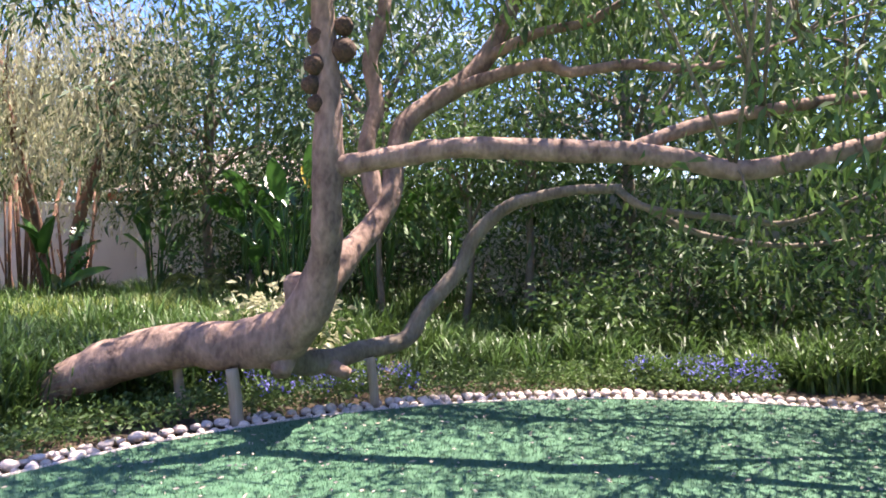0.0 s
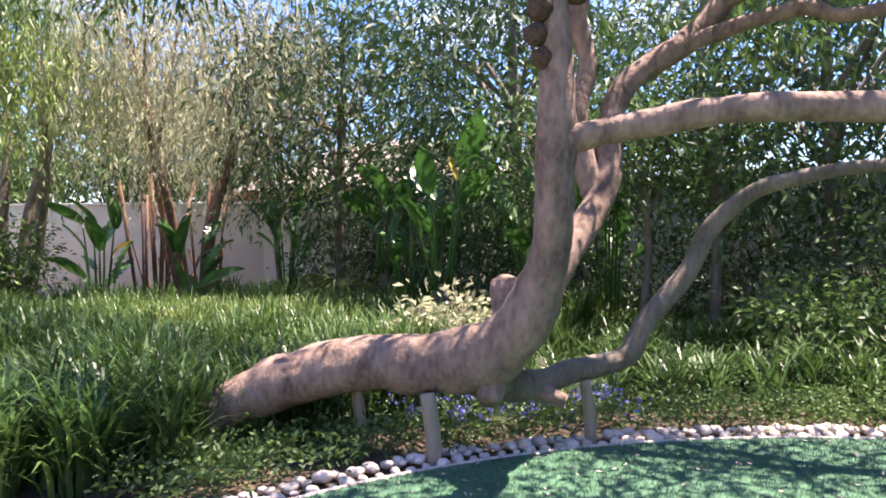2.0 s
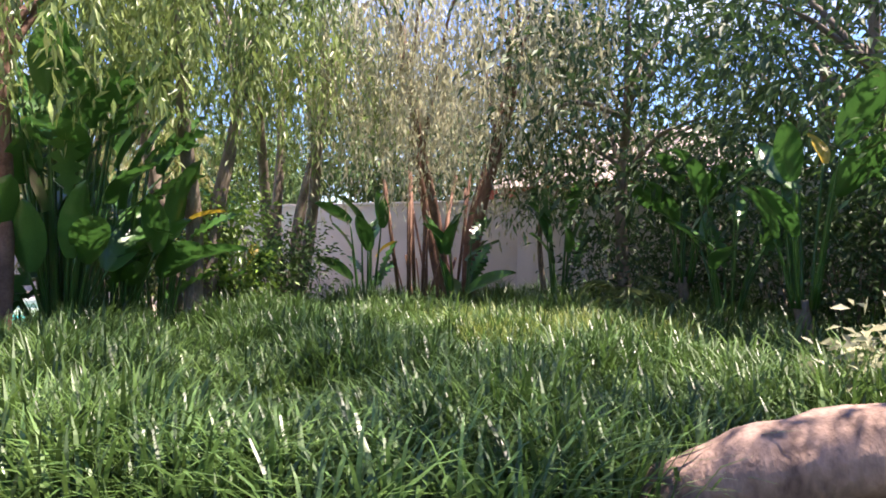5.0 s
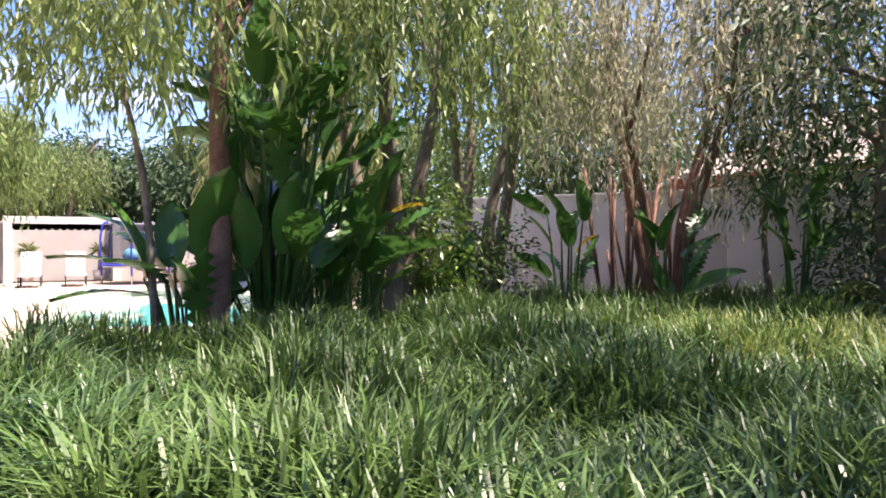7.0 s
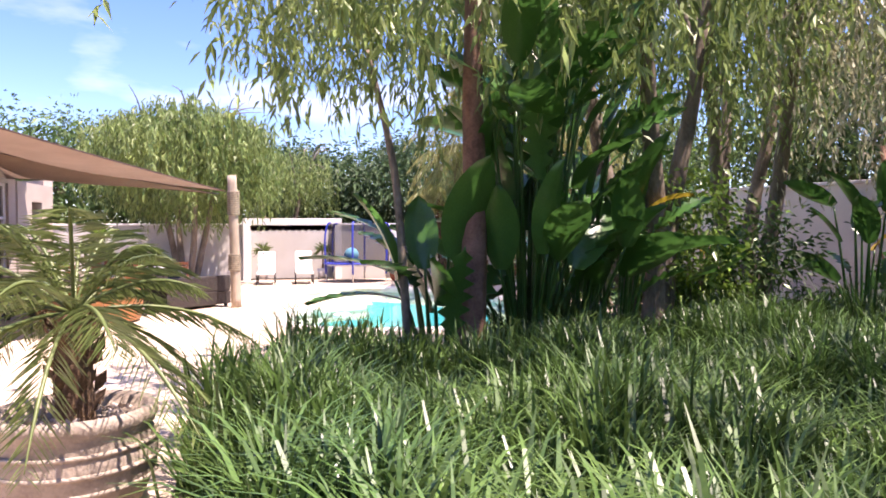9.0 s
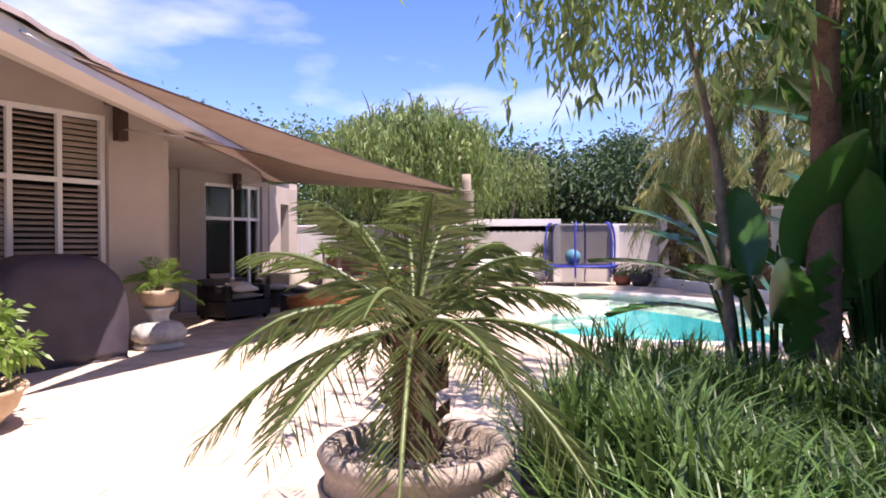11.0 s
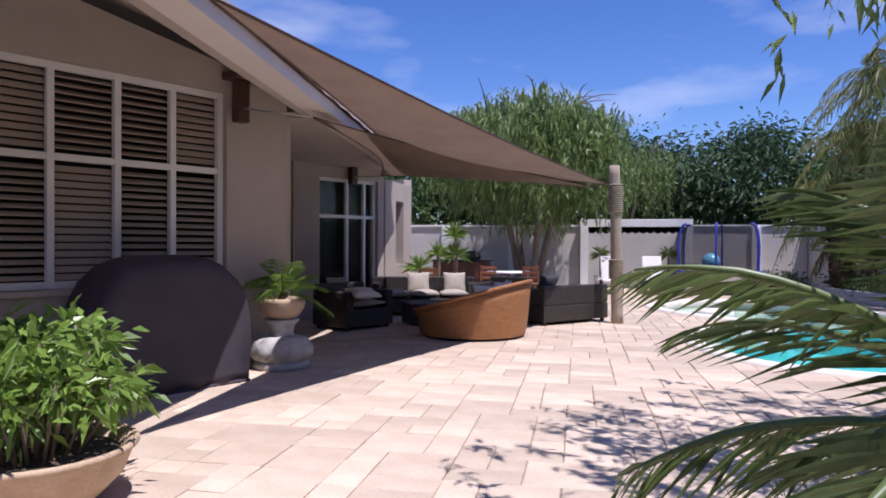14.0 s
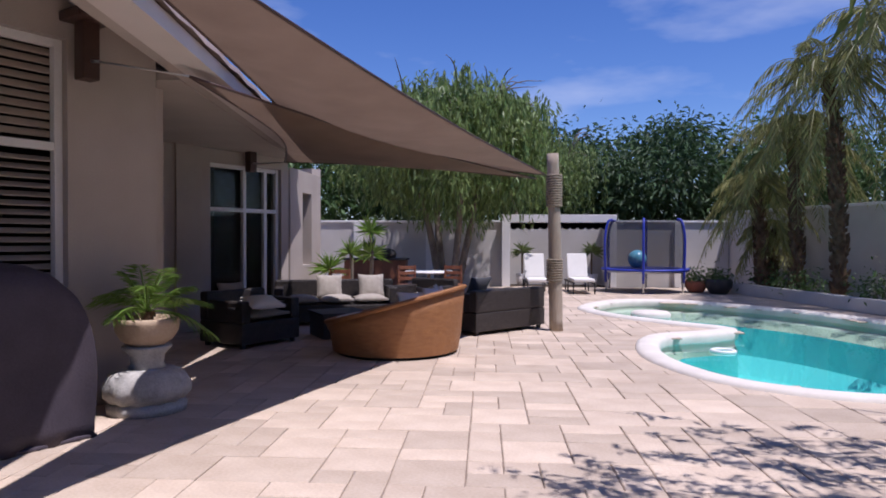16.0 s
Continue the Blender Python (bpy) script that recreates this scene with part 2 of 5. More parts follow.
def cushion(sx, sy, sz, mat):
    bm = bmesh.new()
    bmesh.ops.create_cube(bm, size=1)
    bmesh.ops.subdivide_edges(bm, edges=bm.edges[:], cuts=5, use_grid_fill=True)
    for v in bm.verts:
        x, y, z = v.co * 2
        puff = (1 - abs(x) ** 3.0) * (1 - abs(y) ** 3.0)
        pinch = 1 - 0.08 * (1 - x * x) * abs(y) - 0.08 * (1 - y * y) * abs(x)
        v.co = Vector((x * sx / 2 * pinch, y * sy / 2 * pinch, z * sz / 2 * (0.22 + 0.78 * puff)))
    bmesh.ops.translate(bm, vec=(0, 0, sz / 2), verts=bm.verts)
    return mesh_of(bm, mat, True)


def lathe(profile, mat, steps=32, wave=0.0, lobes=0, smooth=True):
    """A turned body from (radius, height) pairs."""
    vs, fs = [], []
    for r, z in profile:
        for k in range(steps):
            a = 2 * math.pi * k / steps
            rr = r * (1 + wave * abs(math.sin(lobes * a / 2))) if lobes else r
            vs.append((rr * math.cos(a), rr * math.sin(a), z))
    for i in range(len(profile) - 1):
        for k in range(steps):
            j = (k + 1) % steps
            fs.append((i * steps + k, i * steps + j, (i + 1) * steps + j, (i + 1) * steps + k))
    fs.append(tuple(range(steps))[::-1])
    fs.append(tuple((len(profile) - 1) * steps + k for k in range(steps)))
    return raw(vs, fs, mat, smooth)


def smooth_line(points, radii, cuts=4):
    pts = [Vector(p) for p in points]
    out, rr = [], []
    for i in range(len(pts) - 1):
        a, b, c, d = pts[max(i - 1, 0)], pts[i], pts[i + 1], pts[min(i + 2, len(pts) - 1)]
        for k in range(cuts):
            t = k / cuts
            out.append(0.5 * ((2 * b) + (c - a) * t + (2 * a - 5 * b + 4 * c - d) * t * t + (3 * b - a - 3 * c + d) * t ** 3))
            rr.append(radii[i] * (1 - t) + radii[i + 1] * t)
    return out + [pts[-1]], rr + [radii[-1]]


def tube_data(points, radii, sides=10, cuts=4, rough=0.0, start=0):
    """Vertices and faces of a tapered limb through the points."""
    line, rr = smooth_line(points, radii, cuts)
    vs, fs = [], []
    up = Vector((0.3, 0.2, 1)).normalized()
    for i, p in enumerate(line):
        d = (line[min(i + 1, len(line) - 1)] - line[max(i - 1, 0)]).normalized()
        s = d.cross(up)
        s = d.cross(Vector((1, 0, 0))) if s.length < 0.05 else s
        s.normalize()
        u = s.cross(d)
        for k in range(sides):
            a = 2 * math.pi * k / sides
            w = s * math.cos(a) + u * math.sin(a)
            r = rr[i]
            if rough:
                q = p + w * r
                r *= 1 + rough * (noise.noise(q * 4.0) + 0.6 * noise.noise(q * 11.0))
            vs.append(tuple(p + w * r))
    for i in range(len(line) - 1):
        for k in range(sides):
            j = (k + 1) % sides
            fs.append((start + i * sides + k, start + i * sides + j, start + (i + 1) * sides + j, start + (i + 1) * sides + k))
    fs.append(tuple(start + k for k in range(sides))[::-1])
    fs.append(tuple(start + (len(line) - 1) * sides + k for k in range(sides)))
    return vs, fs


def tubes(limbs, mat, sides=10, cuts=4, rough=0.0):
    vs, fs = [], []
    for points, radii in limbs:
        v, f = tube_data(points, radii, sides, cuts, rough, len(vs))
        vs += v
        fs += f
    return raw(vs, fs, mat, True)


def rod(a, b, r, mat, sides=8):
    return tubes([([a, b], [r, r])], mat, sides, 1)


def unit(v):
    return v / np.maximum(np.linalg.norm(v, axis=1, keepdims=True), 1e-6)


def leaf_mesh(base, along, length, width, mat, droop=0.25):
    """Many small folded leaves: base points, directions, lengths and widths."""
    n = len(base)
    side = unit(np.cross(along, rng.normal(size=(n, 3))))
    nrm = np.cross(along, side)
    length, width = np.reshape(length, (-1, 1)), np.reshape(width, (-1, 1))
    mid = base + along * length * 0.45
    tip = base + along * length + np.array([0, 0, -1.0]) * length * droop
    v = np.stack([base, mid + side * width * 0.5 + nrm * width * 0.12, tip, mid - side * width * 0.5 + nrm * width * 0.12], 1).reshape(-1, 3)
    k = np.arange(n)[:, None] * 4
    return raw(v, np.concatenate([k + [0, 1, 2], k + [0, 2, 3]]), mat)


def blade_mesh(base, heading, height, reach, width, mat, seg=4):
    """Arching strap leaves from base points."""
    n = len(base)
    t = np.linspace(0, 1, seg + 1)[None, :, None]
    h, r, w = (np.reshape(a, (-1, 1, 1)) for a in (height, reach, width))
    out = np.stack([np.cos(heading), np.sin(heading), np.zeros(n)], 1)[:, None, :]
    side = np.stack([-np.sin(heading), np.cos(heading), np.zeros(n)], 1)[:, None, :]
    spine = base[:, None, :] + out * r * t ** 1.7 + np.array([0, 0, 1.0]) * h * (1.45 * t - 0.45 * t ** 2.6 - 0.12 * (r / np.maximum(h, 0.05)) * t ** 4)
    ww = w * (1 - t ** 2.2 * 0.94) * 0.5
    v = np.stack([spine - side * ww, spine + side * ww], 2).reshape(-1, 3)
    m = 2 * (seg + 1)
    k = np.arange(n)[:, None] * m
    return raw(v, np.concatenate([k + [2 * s, 2 * s + 1, 2 * s + 3, 2 * s + 2] for s in range(seg)]), mat)


def inside(x, y, poly):
    px, py = np.array([q[0] for q in poly]), np.array([q[1] for q in poly])
    res = np.zeros(np.shape(x), bool)
    j = len(poly) - 1
    for i in range(len(poly)):
        cross = ((py[i] > y) != (py[j] > y)) & (x < (px[j] - px[i]) * (y - py[i]) / (py[j] - py[i] + 1e-12) + px[i])
        res ^= cross
        j = i
    return res


def closed_curve(points, cuts=8):
    n, out = len(points), []
    for i in range(n):
        a, b, c, d = (np.array(points[(i + k) % n], float) for k in (-1, 0, 1, 2))
        for k in range(cuts):
            t = k / cuts
            out.append(tuple(0.5 * ((2 * b) + (c - a) * t + (2 * a - 5 * b + 4 * c - d) * t * t + (3 * b - a - 3 * c + d) * t ** 3)))
    return out


# ---- ground, lawn, pool ----
POOL = closed_curve([(1.55, 17.9), (2.6, 19.5), (4.0, 19.4), (5.7, 17.3), (6.5, 15.2), (6.9, 12.6), (6.3, 10.2), (4.8, 9.1), (2.95, 9.2), (2.1, 9.6), (1.6, 10.3), (1.42, 11.6), (1.85, 13.1), (2.9, 13.7), (3.35, 14.3), (2.6, 15.2), (1.8, 16.4)])
LAWN = (2.5, -9.2, 5.45)


def ring_fill(outer, hole, z, mat):
    bm = bmesh.new()
    loops = []
    for loop in (outer, hole):
        vs = [bm.verts.new((x, y, z)) for x, y in loop]
        loops += [bm.edges.new((vs[i], vs[(i + 1) % len(vs)])) for i in range(len(vs))]
    bmesh.ops.triangle_fill(bm, edges=loops, use_beauty=True)
    bmesh.ops.recalc_face_normals(bm, faces=bm.faces[:])
    for f in bm.faces:
        if f.normal.z < 0:
            f.normal_flip()
    return mesh_of(bm, mat)


solid("ground", ring_fill([(-400, -400), (400, -400), (400, 400), (-400, 400)], POOL, -0.035, M_SOIL), "dark brown soil and mulch under the garden", "ground", kind="structure")
PATIO = [(-9.5, -6.0), (0.4, -6.0), (0.7, -2.0), (0.75, 1.5), (0.85, 3.6), (1.2, 4.8), (2.4, 5.6), (5.0, 7.4), (8.5, 9.2), (9.0, 16.2), (6.6, 22.6), (6.4, 24.8), (-9.5, 24.8)]
solid("patio_bed", ring_fill(PATIO, POOL, -0.014, M_JOINT), "sandy joint bed under the patio paving", "paving", kind="structure")

# basin: a shelf of sand colour round a deep turquoise floor
pc = np.mean(np.array(POOL), axis=0)


def pool_ring(shrink, z):
    return [(pc[0] + (x - pc[0]) * shrink, pc[1] + (y - pc[1]) * shrink, z) for x, y in POOL]


def bands(rings, mat, cap=False):
    n, vs, fs = len(rings[0]), [], []
    for r in rings:
        vs += r
    for i in range(len(rings) - 1):
        fs += [(i * n + k, i * n + (k + 1) % n, (i + 1) * n + (k + 1) % n, (i + 1) * n + k) for k in range(n)]
    if cap:
        fs.append(tuple((len(rings) - 1) * n + k for k in range(n)))
    return raw(vs, fs, mat)


pool = thing("swimming_pool", (0, 0, 0), "kidney-shaped swimming pool with turquoise water set in paving", "pool", kind="structure")
part("shelf", bands([pool_ring(1.0, -0.03), pool_ring(0.99, -0.2), pool_ring(0.8, -0.34)], M_BASINSAND), pool, "pale sandy beach shelf")
part("basin", bands([pool_ring(0.8, -0.34), pool_ring(0.74, -0.9), pool_ring(0.6, -1.2)], M_BASIN, True), pool, "turquoise plaster basin")
water = part("water", bands([pool_ring(1.0, -0.11), pool_ring(0.5, -0.11)], M_WATER, True), pool, "clear turquoise water")
water.data.flip_normals()
water.visible_shadow = False
cop = [((x, y, 0.0), ) for x, y in POOL]
cn = len(POOL)
vs, fs = [], []
prof = [(-0.05, -0.13), (-0.07, -0.03), (-0.03, 0.035), (0.08, 0.055), (0.2, 0.05), (0.27, 0.02), (0.28, -0.03)]
for i in range(cn):
    a, b = Vector(POOL[i - 1]), Vector(POOL[(i + 1) % cn])
    d = (b - a).normalized()
    out = Vector((d.y, -d.x))
    if inside(np.array(POOL[i][0] + out.x * 0.05), np.array(POOL[i][1] + out.y * 0.05), POOL):
        out = -out
    for o, z in prof:
        vs.append((POOL[i][0] + out.x * o, POOL[i][1] + out.y * o, z))
m = len(prof)
fs = [(i * m + k, i * m + k + 1, ((i + 1) % cn) * m + k + 1, ((i + 1) % cn) * m + k) for i in range(cn) for k in range(m - 1)]
part("coping", raw(vs, fs, M_COPING, True), pool, "rounded off-white coping")
part("stepping_stone", lathe([(0.40, -0.3), (0.42, -0.05), (0.36, 0.0), (0.01, 0.01)], M_COPING, 24), pool, "pale round step rising from the water", pose(2.75, 17.3, 0))
ringp = [(0.16 * math.cos(a), 0.16 * math.sin(a), 0) for a in np.linspace(0, 2 * math.pi, 17)]
part("skimmer_ring", tubes([(ringp, [0.03] * 17)], M_WHITE, 8, 1), pool, "white floating ring", pose(2.6, 12.6, -0.1))

lawn_n = 96
lawn_ring = [(LAWN[0] + LAWN[2] * math.cos(2 * math.pi * k / lawn_n), LAWN[1] + LAWN[2] * math.sin(2 * math.pi * k / lawn_n), 0.0) for k in range(lawn_n)]
bm = bmesh.new()
top = bm.faces.new([bm.verts.new(q) for q in lawn_ring])
ext = bmesh.ops.extrude_face_region(bm, geom=[top])
bmesh.ops.translate(bm, vec=(0, 0, -0.03), verts=[e for e in ext["geom"] if isinstance(e, bmesh.types.BMVert)])
solid("lawn", mesh_of(bm, M_TURF), "round lawn of artificial green turf", "lawn", kind="structure")
nb = 90000
ang, rad = rng.uniform(-1.2, 1.9, nb), LAWN[2] * np.sqrt(rng.uniform(0.12, 1, nb))
base = np.stack([LAWN[0] + rad * np.cos(ang), LAWN[1] + rad * np.sin(ang), np.zeros(nb)], 1)
solid("turf_pile", blade_mesh(base, rng.uniform(0, 6.28, nb), rng.uniform(0.015, 0.032, nb), rng.uniform(0.005, 0.025, nb), np.full(nb, 0.006), M_TURFBLADE, 1), "short green artificial turf pile", "grass", kind="stuff")

# ---- boundary walls ----


def wall(name, a, b, z0, z1, thick, mat, label, holes=()):
    """An upright wall from a to b; holes are (start, end, bottom, top) along it, cut right through."""
    a, b = Vector((*a, 0)), Vector((*b, 0))
    length = (b - a).length
    us = sorted({0.0, length, *(h[0] for h in holes), *(h[1] for h in holes)})
    zs = sorted({z0, z1, *(h[2] for h in holes), *(h[3] for h in holes)})
    bm = bmesh.new()
    grid = {}
    for u in us:
        for z in zs:
            grid[u, z] = bm.verts.new((u, 0, z))
    for i in range(len(us) - 1):
        for j in range(len(zs) - 1):
            cu, cz = (us[i] + us[i + 1]) / 2, (zs[j] + zs[j + 1]) / 2
            if any(h[0] < cu < h[1] and h[2] < cz < h[3] for h in holes):
                continue
            bm.faces.new((grid[us[i], zs[j]], grid[us[i + 1], zs[j]], grid[us[i + 1], zs[j + 1]], grid[us[i], zs[j + 1]]))
    ext = bmesh.ops.extrude_face_region(bm, geom=bm.faces[:])
    bmesh.ops.translate(bm, vec=(0, thick, 0), verts=[e for e in ext["geom"] if isinstance(e, bmesh.types.BMVert)])
    bmesh.ops.delete(bm, geom=[v for v in bm.verts if not v.link_faces], context="VERTS")
    bmesh.ops.recalc_face_normals(bm, faces=bm.faces[:])
    turn = math.degrees(math.atan2(b.y - a.y, b.x - a.x))
    return solid(name, mesh_of(bm, mat), label, "wall", kind="structure", m=pose(a.x, a.y, 0, 0, 0, turn))


def coping_on(wall_ob, length, z, thick, mat):
    part("coping", box(length + 0.06, thick + 0.1, 0.07, mat, 0.012, (length / 2, thick / 2, z + 0.002)), wall_ob, "projecting wall cap")


GW = "pale plastered garden wall"
for k, (a, b, h) in enumerate((((-9.5, 25.0), (-0.15, 25.0), 2.1), ((3.55, 25.0), (7.2, 25.0), 2.1), ((7.2, 25.2), (9.6, 16.0), 2.4), ((9.6, 16.0), (14.6, 6.8), 2.6), ((14.6, 6.8), (15.2, -14.0), 2.75), ((15.2, -14.0), (-10.0, -18.0), 2.7), ((-10.0, -18.0), (-10.0, -2.5), 2.7))):
    w = wall("wall_%d" % (k + 1), a, b, -0.3, h, 0.22, M_GARDENWALL, GW)
    coping_on(w, (Vector(b) - Vector(a)).length, h, 0.22, M_WHITE if k < 3 else M_GARDENWALL)
# piers that divide the far wall into panels
for x in (-7.4, -4.9, -2.5, 5.6):
    solid("wall_pier", box(0.3, 0.1, 2.1, M_WHITE, 0.01), "white painted pier of the garden wall", "pier", "wall piers", "structure", pose(x, 24.948, -0.01))

# niche for the loungers
niche = thing("garden_niche", (1.7, 25.0, 0), "white framed sitting niche with scalloped awning in the garden wall", "niche", kind="structure")
part("back_wall", box(3.7, 0.2, 2.1, M_GARDENWALL, 0, (0, 1.2, 0)), niche)
for s in (-1, 1):
    part("side_wall", box(0.22, 1.1, 2.1, M_GARDENWALL, 0, (s * 1.73, 0.55, 0)), niche)
    part("pillar", box(0.26, 0.26, 2.1, M_WHITE, 0.012, (s * 1.72, -0.135, 0)), niche)
part("lintel", box(3.72, 0.24, 0.26, M_WHITE, 0.012, (0, -0.13, 2.1)), niche)
sc = 13
bm = bmesh.new()
for k in range(sc):
    x0, wd = -1.58 + k * 3.16 / sc, 3.16 / sc
    pts = [(x0, 0, 2.095), (x0, 0, 1.96)] + [(x0 + wd * (0.5 - 0.5 * math.cos(a)), 0, 1.96 - 0.09 * math.sin(a)) for a in np.linspace(0.3, math.pi - 0.3, 6)] + [(x0 + wd, 0, 1.96), (x0 + wd, 0, 2.095)]
    bm.faces.new([bm.verts.new(q) for q in pts])
bmesh.ops.solidify(bm, geom=bm.faces[:], thickness=0.012)
part("scalloped_valance", mesh_of(bm, M_CUSHION), niche, "cream scalloped valance", pose(0, -0.18, 0))

# ---- house ----
W = Vector((0.5, 0.866, 0))
N = Vector((0.866, -0.5, 0))
HA = math.degrees(math.atan2(W.y, W.x))


def along(origin, u, out=0.0, z=0.0):
    q = Vector((*origin, 0)) + W * u + N * out
    return Vector((q.x, q.y, z))


C1 = (-4.19, 9.03)
front_a = along(C1, -8.0)
wall_front = wall("wall_8", front_a.xy, C1, -0.1, 4.3, 0.28, M_PLASTER, "beige plastered house wall with a wide shuttered window", holes=[(8.0 - 3.46, 8.0 - 0.87, 1.02, 3.28)])
for v in wall_front.data.vertices:
    if v.co.z > 4.0:
        v.co.z = 3.44 + 0.19 * (8.0 - v.co.x)
C1B = Vector((*C1, 0)) - N * 3.65
wall("wall_9", C1B.xy, (Vector((*C1, 0)) - N * 0.285).xy, -0.1, 3.09, 0.28, M_PLASTER, "beige plastered return wall of the house")
C2 = (-4.66, 15.53)
ulen = (Vector((*C2, 0)) - C1B).dot(W)
C2A = along(C2, -ulen)
du = lambda q: (Vector((*q, 0)) - C2A).dot(W)
dL, dR = du((-5.58, 13.94)), du((-4.75, 15.37))
back_wall = wall("wall_10", C2A.xy, C2, -0.1, 3.09, 0.28, M_PLASTER, "beige plastered terrace wall with glazed doors", holes=[(dL, dR, -0.05, 2.86), (dL - 2.2, dL - 1.1, -0.05, 2.3)])
wall("wall_11", (-4.64, 15.6), (-4.5, 17.6), -0.1, 2.94, 0.28, M_PLASTER, "beige plastered end wall of the house", holes=[(0.75, 1.35, 1.0, 2.5)])
wall("wall_12", (-4.5, 17.6), (-9.5, 20.5), -0.1, 3.1, 0.28, M_PLASTER, "beige plastered rear wall of the house")
# rooms behind the openings; their dimness is put into a near-black colour
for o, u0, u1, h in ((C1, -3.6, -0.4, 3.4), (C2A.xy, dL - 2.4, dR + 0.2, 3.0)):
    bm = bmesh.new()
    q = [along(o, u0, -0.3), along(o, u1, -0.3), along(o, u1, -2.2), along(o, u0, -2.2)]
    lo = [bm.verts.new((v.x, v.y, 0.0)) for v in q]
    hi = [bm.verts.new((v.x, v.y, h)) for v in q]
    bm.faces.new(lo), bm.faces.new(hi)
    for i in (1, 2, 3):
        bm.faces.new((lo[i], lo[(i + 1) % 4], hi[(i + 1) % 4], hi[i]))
    solid("room", mesh_of(bm, M_ROOMSHADE), "room box behind the house glazing, indoor shade put into its near-black colour", "interior", kind="structure")


def glazed(name, origin, u0, u1, z0, z1, bars_u, bars_z, label, fw=0.07, glass=True):
    """A framed opening set in a wall of the house: frame bars and a pane in every field."""
    at = along(origin, u0, -0.12)
    ob = thing(name, at, label, "window", kind="structure", turn=HA)
    width = u1 - u0
    us = [0.0, *bars_u, width]
    zs = [z0, *bars_z, z1]
    for u in us:
        part("frame", box(fw, 0.08, z1 - z0, M_WHITE, 0.006, (min(max(u, fw / 2), width - fw / 2), 0, z0)), ob)
    for z in zs:
        part("rail", box(width - 2 * fw, 0.07, fw, M_WHITE, 0.006, (width / 2, 0.0, min(max(z - fw / 2, z0), z1 - fw))), ob)
    if glass:
        for i in range(len(us) - 1):
            for j in range(len(zs) - 1):
                pn = part("pane", box(us[i + 1] - us[i] - fw, 0.008, zs[j + 1] - zs[j] - fw, M_GLASS, 0, ((us[i] + us[i + 1]) / 2, 0.02, zs[j] + fw / 2)), ob)
                pn.visible_shadow = False
    return ob, us, zs


win, us, zs = glazed("window_1", C1, -3.46, -0.87, 1.02, 3.28, (0.68, 1.34, 1.96), (2.34,), "wide white-framed window with closed cream louvre shutters", glass=False)
slat = {}
for i in range(4):
    for j in range(2):
        wd = us[i + 1] - us[i] - 0.07
        zlo, zhi = zs[j] + 0.07, zs[j + 1] - 0.07
        cx = (us[i] + us[i + 1]) / 2
        if i == 9:
            pn = part("pane", box(wd, 0.008, zhi - zlo, M_GLASS, 0, (cx, 0.02, zlo)), win)
            pn.visible_shadow = False
            continue
        nz = int((zhi - zlo) / 0.075)
        tilt = 62 if (i + j) % 3 == 1 else 38
        for k in range(nz):
            if round(wd, 2) not in slat:
                slat[round(wd, 2)] = box(wd, 0.068, 0.012, M_SHUTTER, 0.004, (0, 0, -0.006))
            part("slat", slat[round(wd, 2)], win, m=pose(cx, 0.05, zlo + (k + 0.5) * (zhi - zlo) / nz, tilt))
part("sill", box(2.75, 0.2, 0.06, M_PLASTER, 0.01, (1.295, -0.1, 0.955)), win)
glazed("door_1", C2A.xy, dL, dR, 0.0, 2.86, ((dR - dL) * 0.5, (dR - dL) * 0.8), (2.06,), "white-framed glazed terrace doors with top lights")
glazed("door_2", C2A.xy, dL - 2.2, dL - 1.1, 0.0, 2.3, (), (), "dark recessed terrace doorway")
wall_front_pier = solid("pilaster", box(0.5, 0.05, 3.15, M_PLASTER, 0.008), "shallow plaster pilaster beside the terrace doors", "pilaster", kind="structure", m=pose(*along(C2A.xy, dL - 0.45, 0.024), 0, 0, HA))

# one long tiled roof: its eave runs above the terrace edge, with a wide pale boxed soffit
def eave_x(y):
    return -3.66 - (y - 7.31) * 0.0976


def prism(outline, z0, z1, mat):
    """A slab over a plan outline, flat below and above."""
    n = len(outline)
    vs = [(x, y, z0) for x, y in outline] + [(x, y, z1) for x, y in outline]
    fs = [tuple(range(n))[::-1], tuple(range(n, 2 * n))] + [(k, (k + 1) % n, n + (k + 1) % n, n + k) for k in range(n)]
    bm = bmesh.new()
    bv = [bm.verts.new(v) for v in vs]
    for f in fs:
        bm.faces.new([bv[k] for k in f])
    bmesh.ops.recalc_face_normals(bm, faces=bm.faces[:])
    return mesh_of(bm, mat)


EAVE0, EAVE1, OVER = -1.5, 15.95, 0.3
house_roof = thing("roof_1", (0, 0, 0), "pale pinkish tiled house roof with a wide boxed eave", "roof", kind="structure")
part("soffit", prism([(eave_x(EAVE0), EAVE0), (eave_x(EAVE0) + OVER, EAVE0), (eave_x(13.0) + OVER, 13.0), (eave_x(14.8) + OVER * 0.8, 14.8), (eave_x(15.7) + OVER * 0.45, 15.7), (eave_x(EAVE1), EAVE1)], 3.1, 3.24, M_SOFFIT), house_roof, "pale painted boxed eave")
part("beam", prism([(eave_x(EAVE0) - 0.12, EAVE0), (eave_x(EAVE0) - 0.003, EAVE0), (eave_x(EAVE1) - 0.003, EAVE1), (eave_x(EAVE1) - 0.12, EAVE1)], 3.105, 3.5, M_PLASTER), house_roof, "plastered eaves beam")
